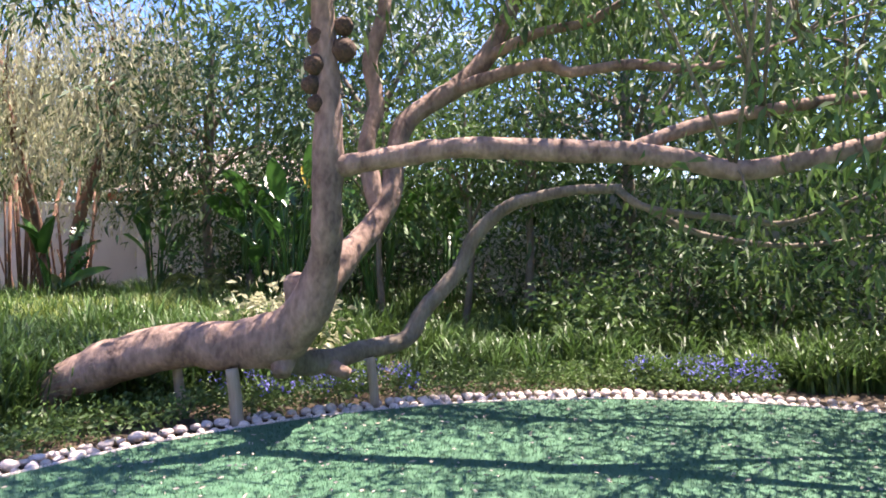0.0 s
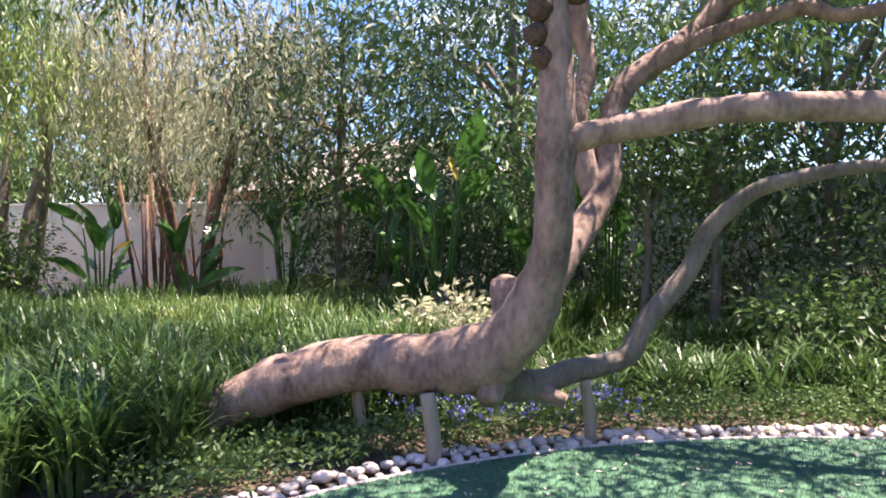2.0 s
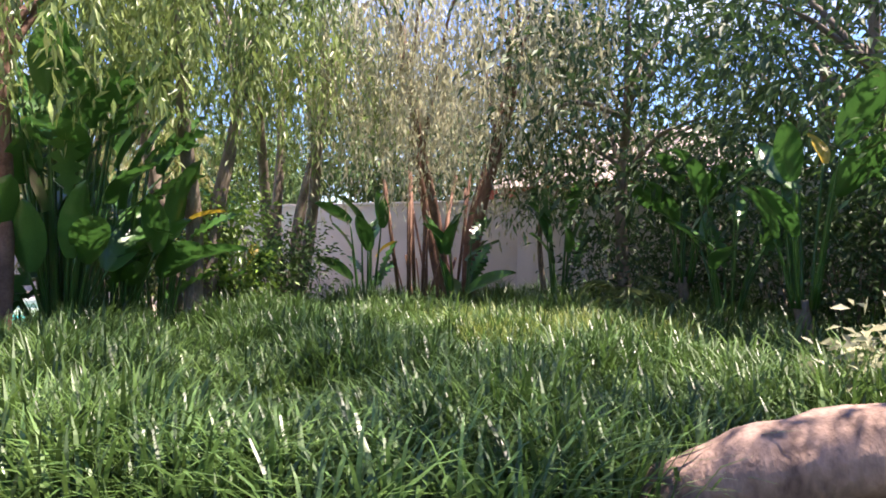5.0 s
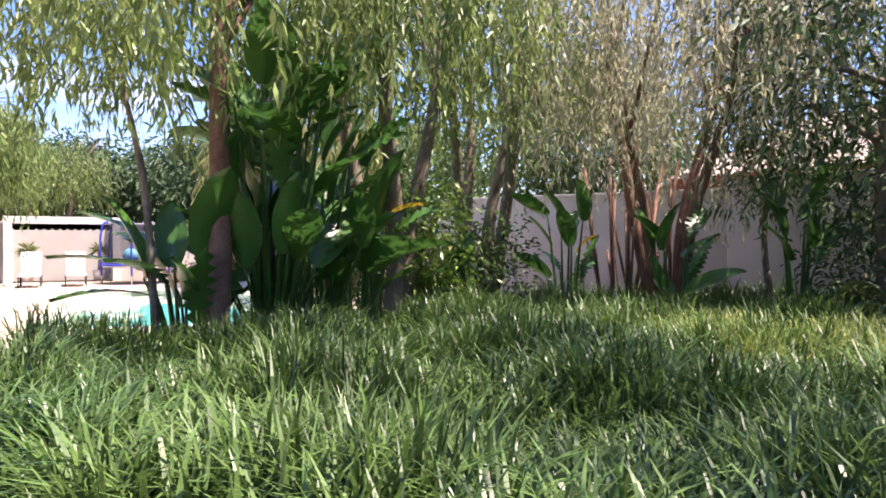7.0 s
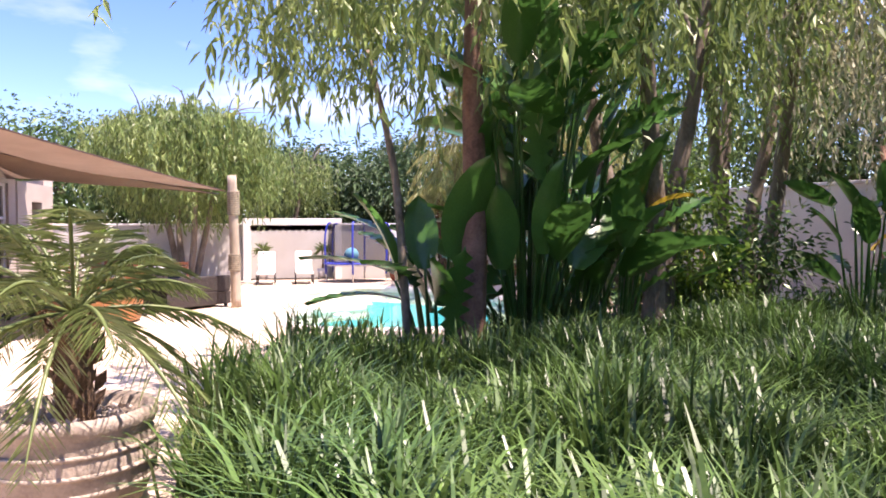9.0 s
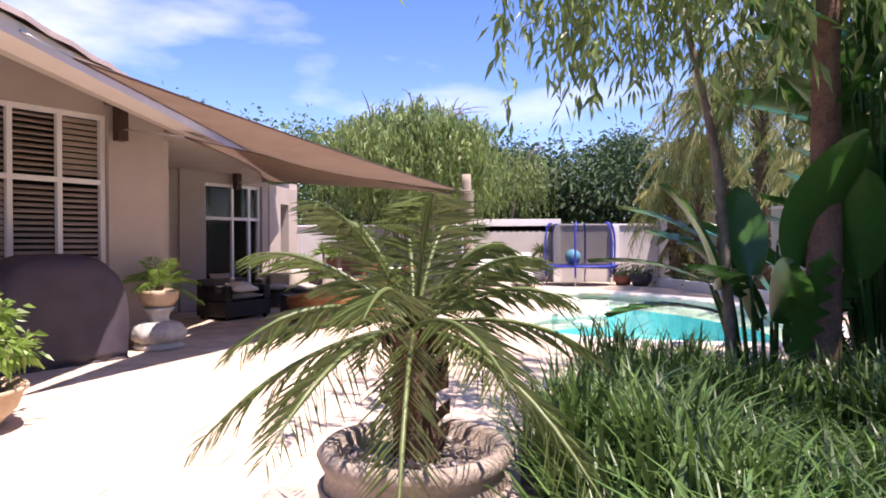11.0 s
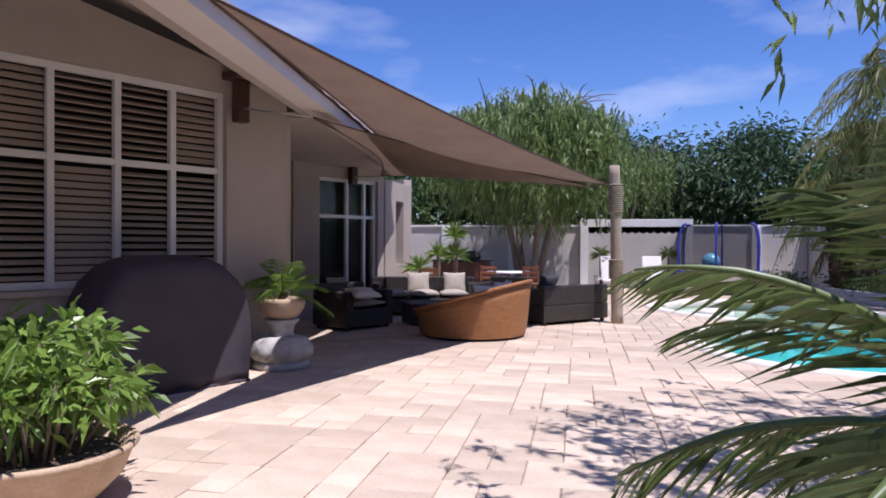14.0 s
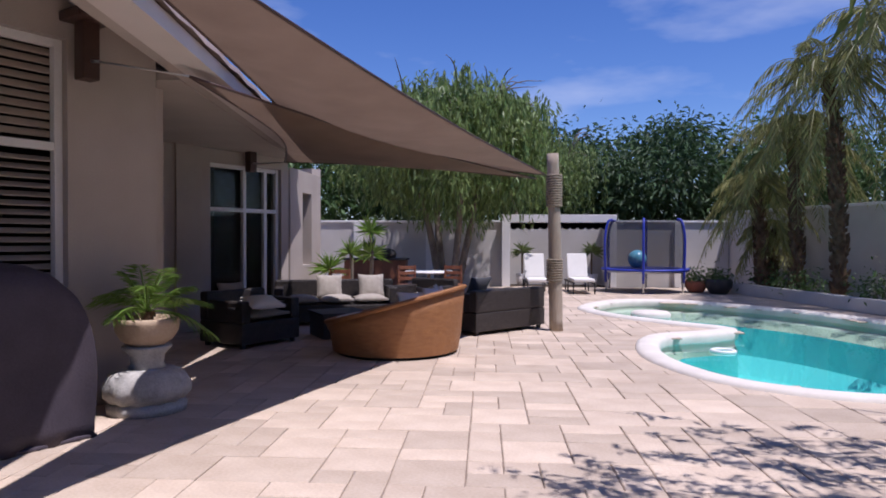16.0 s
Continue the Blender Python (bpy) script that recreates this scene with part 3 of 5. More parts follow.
# tile courses climb from the eave to the ridge; a plastered lining closes them below
PITCH, RUN, COURSES = 0.40, 5.6, 30
vs, fs = [], []
for r in range(COURSES):
    d0, d1 = r * RUN / COURSES, (r + 1) * RUN / COURSES
    ends = ((EAVE0, EAVE1 - d0 * 0.55), (EAVE0, EAVE1 - d1 * 0.55))
    cols = 46
    for c in range(cols):
        q = []
        for d, (ya, yb), lift in ((d0, ends[0], 0.035), (d1, ends[1], 0.0)):
            for e in (c, c + 1):
                y = ya + (yb - ya) * e / cols
                hump = 0.012 * (1 if (e + r) % 2 else -1)
                q.append((eave_x(y) + OVER + 0.05 - d, y, 3.262 + PITCH * d + lift + hump))
        drop = [(q[0][0], q[0][1], q[0][2] - 0.05), (q[1][0], q[1][1], q[1][2] - 0.05)]
        k = len(vs)
        vs += q + drop
        fs += [(k, k + 1, k + 3, k + 2), (k + 4, k + 5, k + 1, k)]
tagged(part("tile_courses", raw(vs, fs, M_ROOF), house_roof), kind="stuff")
ya, yb = EAVE0, EAVE1
part("lining", raw([(eave_x(ya) - 0.12, ya, 3.49), (eave_x(yb) - 0.12, yb, 3.49), (eave_x(yb) - 5.0, yb - 2.8, 3.49 + 0.38 * 4.88), (eave_x(ya) - 5.0, ya, 3.49 + 0.38 * 4.88)], [(0, 1, 2, 3)], M_PLASTER), house_roof, "plastered raking ceiling under the roof")
part("far_slope", raw([(eave_x(yb) + OVER * 0.3, yb, 3.25), (eave_x(yb) - 5.0, yb + 2.6, 3.25), (eave_x(yb) - 7.0, yb + 2.6, 3.3), (eave_x(yb - 3.08) + OVER - RUN, yb - 3.08, 5.5)], [(0, 1, 3), (1, 2, 3)], M_ROOF), house_roof, "hipped end of the tiled roof")
part("rear_slope", raw([(eave_x(ya) + OVER - RUN, ya, 5.5), (eave_x(yb - 3.08) + OVER - RUN, yb - 3.08, 5.5), (-14.5, 18.5, 3.3), (-14.5, ya, 3.3)], [(0, 1, 2, 3)], M_ROOF), house_roof)
part("terrace_ceiling", prism([(C1[0] - 0.1, C1[1] + 0.02), tuple(C1B.xy), tuple((C2A - N * 0.2).xy), (C2[0] - 0.2, C2[1]), (eave_x(15.5) - 0.13, 15.5), (eave_x(9.05) - 0.13, 9.05)], 3.1, 3.18, M_PLASTER), house_roof, "plastered terrace ceiling")


def bracket(at):
    ob = thing("sail_bracket", at, "dark brown steel shade sail bracket on the house wall", "bracket", "sail brackets", turn=HA)
    part("post", box(0.15, 0.15, 0.5, M_IRON, 0.012, (0, -0.15, -0.28)), ob)
    part("cap_plate", box(0.34, 0.34, 0.09, M_IRON, 0.02, (0, -0.17, 0.22)), ob)
    part("eye_bolt", rod((0, -0.21, -0.12), (0, -0.33, -0.14), 0.014, M_STEEL), ob, "steel eye bolt")


BK1 = along((-4.58, 8.36), 0, 0.0, 3.2)
BK2 = Vector((-5.2, 14.62, 3.02))
bracket(BK1), bracket(BK2)

# ---- shade sails and their pole ----
POLE = Vector((0.31, 14.0, 0))


def sail(corners, label, sag=0.16, belly=0.12):
    """A three-cornered cloth with hollow edges."""
    a, b, c = (Vector(q) for q in corners)
    n = 22
    cen = (a + b + c) / 3
    vs, idx, fs = [], {}, []
    for i in range(n + 1):
        for j in range(n + 1 - i):
            u, v = i / n, j / n
            w = 1 - u - v
            pull = sag * 4 * max(u * v, v * w, w * u) * (1 - 3 * min(u, v, w)) ** 1.0
            p = a * u + b * v + c * w
            p = p.lerp(cen, pull)
            p.z -= belly * 27 * u * v * w
            idx[i, j] = len(vs)
            vs.append(tuple(p))
    for i in range(n):
        for j in range(n - i):
            fs.append((idx[i, j], idx[i + 1, j], idx[i, j + 1]))
            if i + j < n - 1:
                fs.append((idx[i + 1, j], idx[i + 1, j + 1], idx[i, j + 1]))
    ob = thing("shade_sail", (0, 0, 0), label, "shade sail", "shade sails")
    part("cloth", raw(vs, fs, M_SAIL, True), ob)
    edge = [[vs[idx[i, 0]] for i in range(n + 1)], [vs[idx[0, j]] for j in range(n + 1)], [vs[idx[i, n - i]] for i in range(n + 1)]]
    for e in edge:
        part("hem", tubes([(e, [0.014] * len(e))], M_IRON, 6, 1), ob, "dark webbing hem")
    return ob


HIGH = Vector((-2.95, 4.75, 3.1))
TIP = POLE + Vector((-0.18, -0.1, 2.62))
sail([HIGH, TIP, Vector((-3.8, 14.5, 2.98))], "upper taupe triangular shade sail over the terrace", 0.12)
sail([BK1 + N * 0.75 + W * 0.6 + Vector((0, 0, -0.2)), TIP + Vector((-0.15, 0.05, -0.06)), BK2 + N * 1.0 + Vector((0, 0, -0.15))], "lower taupe triangular shade sail over the terrace", 0.24)
for a, b in ((HIGH, Vector((eave_x(4.2) + OVER, 4.2, 3.17))), (BK1 + N * 0.33 + Vector((0, 0, -0.14)), BK1 + N * 0.75 + W * 0.6 + Vector((0, 0, -0.2))), (BK2 + N * 0.33 + Vector((0, 0, -0.14)), BK2 + N * 1.0 + Vector((0, 0, -0.15)))):
    solid("tension_wire", rod(a, b, 0.009, M_STEEL), "thin steel wire tying a sail to the wall", "wire", "tension wires")
pole = thing("sail_pole", POLE, "weathered round timber pole with two rope bindings on paving", "pole")
part("shaft", tubes([([(0.02, 0, 0), (0, 0, 1.0), (-0.02, 0, 2.0), (-0.05, 0, 2.98)], [0.115, 0.11, 0.105, 0.10])], M_POST, 16, 4, 0.05), pole)
for z0, n in ((0.85, 9), (2.1, 13)):
    for k in range(n):
        loop = [((0.122) * math.cos(a) - 0.01 * z0, 0.122 * math.sin(a), z0 + k * 0.042 + 0.006 * a / 6.28) for a in np.linspace(0, 2 * math.pi, 17)]
        part("rope_turn", tubes([(loop, [0.021] * 17)], M_ROPE, 6, 1), pole, "natural rope binding")


# ---- plants ----
def crown_leaves(clumps, spread, per, length, mat, hang=0.3, jitter=0.6, slim=0.32):
    c = np.repeat(np.array(clumps), per, 0)
    n = len(c)
    off = rng.normal(size=(n, 3)) * np.array([1, 1, 0.75]) * spread
    d = unit(off + rng.normal(size=(n, 3)) * jitter * spread + np.array([0, 0, -hang * spread * 2]))
    ln = rng.uniform(0.6, 1.25, n) * length
    return leaf_mesh(c + off, d, ln, ln * slim, mat)


def ellipsoid_points(n, centre, radii, hollow=0.35):
    d = unit(rng.normal(size=(n, 3)))
    r = rng.uniform(hollow, 1, n)[:, None] ** 0.6
    lump = 1 + 0.22 * np.sin(d[:, :1] * 5 + d[:, 1:2] * 4) * np.cos(d[:, 2:] * 5)
    return np.array(centre) + d * r * lump * np.array(radii)


def tree(at, height, r, crown_h, radii, clumps, per, leaf, mat, label, bark=M_BARKGREY, lean=(0, 0), limbs=7, hang=0.3, category="tree", group="", slim=0.32, spread=0.32):
    ob = thing("tree", at, label, category, group)
    top = Vector((lean[0], lean[1], crown_h))
    mid = Vector((lean[0] * 0.35 + rnd.uniform(-0.15, 0.15), lean[1] * 0.35 + rnd.uniform(-0.15, 0.15), crown_h * 0.5))
    stems = [([(0, 0, -0.08), (0.02, 0, 0.25), tuple(mid), tuple(top), (top.x, top.y, height * 0.9)], [r * 1.35, r, r * 0.8, r * 0.6, r * 0.15])]
    cen = (top.x, top.y, crown_h)
    for k in range(limbs):
        a = k * 2.4 + rnd.uniform(-0.4, 0.4)
        q0 = mid.lerp(top, rnd.uniform(0.1, 0.95))
        q2 = Vector((top.x + math.cos(a) * radii[0] * 0.75, top.y + math.sin(a) * radii[1] * 0.75, crown_h + rnd.uniform(-0.3, 0.6) * radii[2]))
        q1 = q0.lerp(q2, 0.5) + Vector((rnd.uniform(-0.2, 0.2), rnd.uniform(-0.2, 0.2), 0.25))
        stems.append(([tuple(q0), tuple(q1), tuple(q2)], [r * 0.45, r * 0.3, r * 0.08]))
    part("trunk", tubes(stems, bark, 9, 4, 0.12), ob)
    part("crown", crown_leaves(ellipsoid_points(clumps, cen, radii), spread, per, leaf, mat, hang, slim=slim), ob)
    return ob


def weeping(at, height, r, radius, strands, drop, leaf, mat, label, group="", stems=3, bark=M_BARKGREY, squash=0.8):
    ob = thing("weeping_tree", at, label, "tree", group)
    limbs, starts = [], []
    for k in range(stems):
        a = k * 6.283 / stems + rnd.uniform(-0.5, 0.5)
        foot = Vector((math.cos(a) * 0.22 * (stems > 1), math.sin(a) * 0.22 * (stems > 1), -0.08))
        reach = radius * 0.4 if stems > 1 else 0.12
        head = Vector((math.cos(a) * reach, math.sin(a) * reach, height * 0.72))
        limbs.append(([tuple(foot), tuple(foot.lerp(head, 0.3) + Vector((rnd.uniform(-0.2, 0.2), 0.1, 0.2))), tuple(foot.lerp(head, 0.7)), tuple(head)], [r * 1.2, r, r * 0.75, r * 0.5]))
        for j in range(6):
            b = a + rnd.uniform(-1.4, 1.4)
            tip = Vector((math.cos(b) * radius * rnd.uniform(0.6, 1.0), math.sin(b) * radius * rnd.uniform(0.6, 1.0), height * rnd.uniform(0.75, 0.98)))
            limbs.append(([tuple(foot.lerp(head, rnd.uniform(0.6, 1))), tuple(head.lerp(tip, 0.5) + Vector((0, 0, 0.35))), tuple(tip)], [r * 0.4, r * 0.22, r * 0.05]))
    part("trunk", tubes(limbs, bark, 8, 4, 0.1), ob)
    st = ellipsoid_points(strands, (0, 0, height * 0.78), (radius, radius, height * 0.22 * squash), 0.4)
    ln = rng.uniform(0.3, 1.0, strands) * drop
    per = 26
    t = np.tile(np.linspace(0, 1, per), strands)
    s = np.repeat(st, per, 0)
    sway = np.repeat(rng.normal(size=(strands, 3)) * np.array([0.12, 0.12, 0]), per, 0)
    pos = s + sway * t[:, None] + np.array([0, 0, -1.0]) * (np.repeat(ln, per) * t)[:, None] + rng.normal(size=s.shape) * 0.03
    d = unit(rng.normal(size=s.shape) * 0.5 + np.array([0, 0, -1.0]))
    lf = rng.uniform(0.6, 1.3, len(pos)) * leaf
    part("crown", leaf_mesh(pos, d, lf, lf * 0.26, mat), ob)
    return ob


def frond_data(root, yaw, length, rise, arch, leaflets, leaflet, droop, seed):
    """The spine of one palm frond, and the roots, directions and lengths of its leaflets."""
    g = np.random.default_rng(seed)
    t = np.linspace(0, 1, 12)
    out = np.array([math.cos(yaw), math.sin(yaw), 0])
    spine = np.array(root) + out * (length * t * math.cos(rise))[:, None] * (1 - 0.1 * t)[:, None] + np.array([0, 0, 1]) * (length * (math.sin(rise) * t - arch * t ** 2.1))[:, None]
    tt = np.repeat(np.linspace(0.14, 1.0, leaflets), 2)
    base = np.stack([np.interp(tt, t, spine[:, k]) for k in range(3)], 1)
    tan = unit(np.stack([np.interp(np.minimum(tt + 0.05, 1.0), t, spine[:, k]) - np.interp(tt - 0.05, t, spine[:, k]) for k in range(3)], 1))
    side = np.array([-math.sin(yaw), math.cos(yaw), 0]) * np.where(np.arange(len(tt)) % 2, 1, -1)[:, None]
    d = unit(side * 0.85 + tan * 0.75 + np.array([0, 0, -droop]) + g.normal(size=base.shape) * 0.12)
    ln = leaflet * (np.sin(np.clip(tt, 0.03, 0.97) * math.pi) ** 0.5 * 0.85 + 0.15)
    return spine, base, d, ln


def palm(name, at, trunk_h, r0, r1, fronds, length, leaflets, leaflet, label, mat=M_PALM, droop=0.35, group="", category="palm", lean=(0, 0), z0=0.0, wide=0.022, up=(-0.1, 1.25), trunk=True, arch=0.75):
    ob = thing(name, at, label, category, group)
    if trunk:
        pts = [(lean[0] * k * k / 36, lean[1] * k * k / 36, z0 + trunk_h * k / 6) for k in range(7)]
        part("trunk", tubes([(pts, [r0 + (r1 - r0) * k / 6 for k in range(7)])], M_FIBRE, 12, 6, 0.16), ob, "fibrous ringed trunk")
        nb = int(trunk_h * 90)
        a, h = rng.uniform(0, 6.283, nb), rng.uniform(0.05, 1, nb)
        rr = r0 + (r1 - r0) * h
        bs = np.stack([np.cos(a) * rr + lean[0] * h * h, np.sin(a) * rr + lean[1] * h * h, z0 + trunk_h * h], 1)
        fib = part("fibre_coat", leaf_mesh(bs - np.array([0, 0, 0.02]), unit(np.stack([np.cos(a), np.sin(a), np.full(nb, 1.6)], 1)), np.full(nb, r0 * 1.1), np.full(nb, r0 * 0.7), M_FIBRE, 0), ob, "old leaf bases")
        tagged(fib, kind="stuff")
    head = (lean[0], lean[1], z0 + trunk_h)
    for k in range(fronds):
        yaw = k * 2.399963 + rnd.uniform(-0.2, 0.2)
        rise = up[0] + (up[1] - up[0]) * ((k + 0.5) / fronds) + rnd.uniform(-0.1, 0.1)
        sp, b, d, ln = frond_data(head, yaw, length * rnd.uniform(0.85, 1.1), rise, arch * rnd.uniform(0.8, 1.2), leaflets, leaflet, droop, k + 5)
        fr = part("frond", tubes([([tuple(q) for q in sp[::2]] + [tuple(sp[-1])], [min(r1 * 0.16, 0.011)] * 5 + [r1 * 0.05, r1 * 0.03])], mat, 5, 2), ob)
        part("blade", leaf_mesh(b, d, ln, np.full(len(ln), wide), mat, 0.12), fr)
    return ob


def paddle(length, width, fold, torn, mat):
    """One big paddle leaf along +x with a curved midrib; torn ones are cut into strips."""
    vs, fs = [], []
    n = 14
    for i in range(n + 1):
        t = i / n
        w = width * 0.5 * math.sin(math.pi * min(1, 0.06 + 0.94 * t)) ** 0.6 * (1.0 if t < 0.98 else 0.3)
        z = -0.45 * length * t * t * fold
        gap = torn * (0.45 if i % 2 else 0.0)
        for s, lift in ((-1, 0.16), (-0.5, 0.06), (0, 0), (0.5, 0.06), (1, 0.16)):
            ww = w * (1 - gap * 1.5 * abs(s))
            vs.append((length * t + (0.05 * length * abs(s) if torn else 0), s * ww, z + lift * width * (1 - 0.8 * torn * abs(s))))
    for i in range(n):
        for k in range(4):
            q = i * 5 + k
            fs.append((q, q + 1, q + 6, q + 5))
    return raw(vs, fs, mat, True)


PADDLES = [paddle(0.95, 0.42, 0.5, 0.0, M_PADDLE), paddle(1.1, 0.46, 0.9, 0.0, M_PADDLE), paddle(1.0, 0.42, 0.8, 1.0, M_PADDLE)]
PADDLE_YELLOW = paddle(0.8, 0.36, 1.2, 0.0, M_YELLOWLEAF)


def strelitzia(at, leaves, height, label, spread=0.55, yellow=0, scale=1.0, name="bird_of_paradise_plant", trunk=0.0):
    ob = thing(name, at, label, "plant", "large-leaved plants")
    if trunk:
        part("stalk", tubes([([(0, 0, -0.05), (0.05, 0, trunk * 0.5), (0, 0.04, trunk)], [0.11, 0.09, 0.08])], M_BARKGREY, 10, 4, 0.1), ob)
    for k in range(leaves):
        a = k * 2.4 + rnd.uniform(-0.3, 0.3)
        h = trunk + (height - trunk) * rnd.uniform(0.3, 1.0)
        o = spread * rnd.uniform(0.3, 1.0)
        tip = Vector((math.cos(a) * o, math.sin(a) * o, h))
        foot = Vector((math.cos(a) * 0.12, math.sin(a) * 0.12, trunk * 0.95 - 0.03))
        st = part("stem", tubes([([tuple(foot), tuple(foot.lerp(tip, 0.55) + Vector((0, 0, 0.08))), tuple(tip)], [0.028, 0.02, 0.013])], M_PADDLE, 6, 3), ob)
        me = PADDLE_YELLOW if k < yellow else PADDLES[k % 3]
        part("leaf", me, st, m=Matrix.Translation(tip) @ pose(0, 0, 0, rnd.uniform(-70, 70), -rnd.uniform(35, 88), math.degrees(a) + rnd.uniform(-50, 50)) @ Matrix.Scale(scale * rnd.uniform(0.8, 1.15), 4))
    return ob


def shrub(at, radii, clumps, per, leaf, mat, label, name="shrub", slim=0.4, category="shrub", spread=0.2):
    ob = thing(name, at, label, category, "shrubs")
    stems = []
    for k in range(7):
        a = k * 0.9
        stems.append(([(0.05 * math.cos(a), 0.05 * math.sin(a), -0.06), (radii[0] * 0.5 * math.cos(a), radii[1] * 0.5 * math.sin(a), radii[2] * 1.2)], [0.025, 0.008]))
    part("branch_frame", tubes(stems, M_BARKGREY, 5, 2), ob)
    pts = ellipsoid_points(clumps, (0, 0, radii[2] * 1.02), radii, 0.3)
    pts[:, 2] = np.maximum(pts[:, 2], 0.08)
    part("foliage", crown_leaves(pts, spread, per, leaf, mat, 0.1, slim=slim), ob)
    return ob


# the leaning tree on its props
LEAN = {
    "main": ([(4.72, -2.86, 0.06), (4.78, -2.94, 0.28), (4.98, -3.27, 0.47), (5.25, -3.77, 0.63), (5.48, -4.31, 0.65), (5.54, -4.69, 0.71), (5.52, -5.01, 0.97), (5.48, -5.18, 1.3), (5.41, -5.27, 1.66), (5.38, -5.3, 2.11), (5.38, -5.3, 2.65), (5.37, -5.27, 3.18), (5.37, -5.26, 3.99), (5.49, -5.28, 4.85)], [0.1, 0.15, 0.19, 0.2, 0.205, 0.23, 0.19, 0.135, 0.12, 0.125, 0.105, 0.1, 0.09, 0.06]),
    "across": ([(5.38, -5.30, 2.11), (5.51, -5.73, 2.19), (5.66, -6.34, 2.26), (5.87, -7.08, 2.22), (5.99, -7.73, 2.17), (6.11, -8.26, 2.05), (6.19, -8.7, 2.1), (6.3, -9.22, 2.23), (6.46, -9.83, 2.4)], [0.09, 0.085, 0.085, 0.085, 0.08, 0.075, 0.065, 0.06, 0.03]),
    "across_fork": ([(5.94, -7.5, 2.18), (6.19, -7.95, 2.39), (6.52, -8.46, 2.53), (6.89, -9.06, 2.65), (7.36, -9.9, 2.78)], [0.06, 0.055, 0.05, 0.045, 0.02]),
    "rear": ([(5.55, -5.0, 0.95), (5.94, -5.11, 1.38), (6.31, -5.19, 1.69), (6.55, -5.24, 2.02), (6.66, -5.24, 2.41), (6.8, -5.32, 2.75), (7.06, -5.67, 3.05), (7.27, -5.89, 3.33), (7.46, -6.07, 3.74), (7.63, -6.2, 4.24), (7.92, -6.36, 5.04)], [0.13, 0.12, 0.115, 0.11, 0.1, 0.1, 0.1, 0.1, 0.09, 0.08, 0.04]),
    "rear_fork": ([(7.05, -5.65, 3.05), (7.3, -6.47, 3.28), (7.33, -6.8, 3.18), (7.47, -7.36, 3.23), (7.64, -8.01, 3.17), (7.8, -8.8, 3.4)], [0.07, 0.06, 0.055, 0.05, 0.04, 0.02]),
    "rear_twig": ([(7.27, -5.9, 3.38), (7.4, -6.44, 3.62), (7.5, -6.93, 3.7), (7.58, -7.35, 3.94)], [0.06, 0.05, 0.045, 0.03]),
    "upright": ([(6.43, -5.22, 1.75), (6.47, -5.07, 2.18), (6.46, -5.04, 2.5), (6.59, -5.08, 2.9), (6.57, -5.01, 3.28), (6.71, -5.09, 3.81), (6.83, -5.09, 4.52)], [0.1, 0.09, 0.08, 0.075, 0.075, 0.07, 0.03]),
    "low": ([(5.5, -4.55, 0.6), (5.92, -4.82, 0.47), (6.34, -5.04, 0.52), (6.69, -5.34, 0.6), (6.85, -5.45, 0.87), (7.08, -5.72, 1.25), (7.14, -5.88, 1.59), (7.18, -6.22, 1.89), (7.21, -6.77, 2.02), (7.22, -7.3, 2.03)], [0.14, 0.11, 0.09, 0.085, 0.085, 0.08, 0.075, 0.065, 0.05, 0.045]),
    "low_fork": ([(7.22, -7.25, 2.03), (7.21, -7.55, 1.84), (7.3, -8.26, 1.74), (7.38, -8.71, 1.7), (7.42, -9.3, 1.95)], [0.045, 0.035, 0.03, 0.026, 0.015]),
    "low_twig": ([(7.21, -7.5, 1.86), (7.39, -7.97, 1.61), (7.72, -8.73, 1.5), (7.94, -9.5, 1.6)], [0.035, 0.03, 0.026, 0.015]),
    "stub": ([(5.56, -4.75, 0.6), (5.44, -4.80, 0.43)], [0.13, 0.07]),
    "low_stub": ([(6.0, -4.85, 0.45), (6.02, -5.1, 0.36)], [0.09, 0.055]),
    "knob": ([(5.6, -4.9, 0.9), (5.62, -4.83, 1.22)], [0.15, 0.11]),
    "knob_cap": ([(5.62, -4.83, 1.21), (5.622, -4.83, 1.25), (5.625, -4.828, 1.28)], [0.11, 0.085, 0.02]),
}
leaning = thing("leaning_tree", (4.75, -2.9, 0), "old leaning tree with a trunk lying low on timber props", "tree")
for k, (pts, rad) in LEAN.items():
    part("trunk" if k == "main" else "limb", tubes([([(x - 4.75, y + 2.9, z) for x, y, z in pts], rad)], M_BARK if k in ("main", "stub", "low_stub", "knob", "knob_cap") else M_BARKGREY if k.startswith("low") else M_BARK, 18, 5, 0.16), leaning)
tips = []
for k, steps in (("across", 5), ("across_fork", 2), ("rear_fork", 3), ("rear_twig", 2), ("low_fork", 2), ("low_twig", 2), ("rear", 8), ("upright", 5), ("main", 12)):
    tips += [np.array(q) for q in LEAN[k][0][steps:]]
canopy = []
for q in tips:
    low = q[2] < 2.9
    for j in range(5 if low else 7):
        canopy.append(q + rng.normal(size=3) * np.array([0.5, 0.6, 0.22]) + np.array([0.1, -0.3 if low else 0, 0.12 if low else 0.5]))
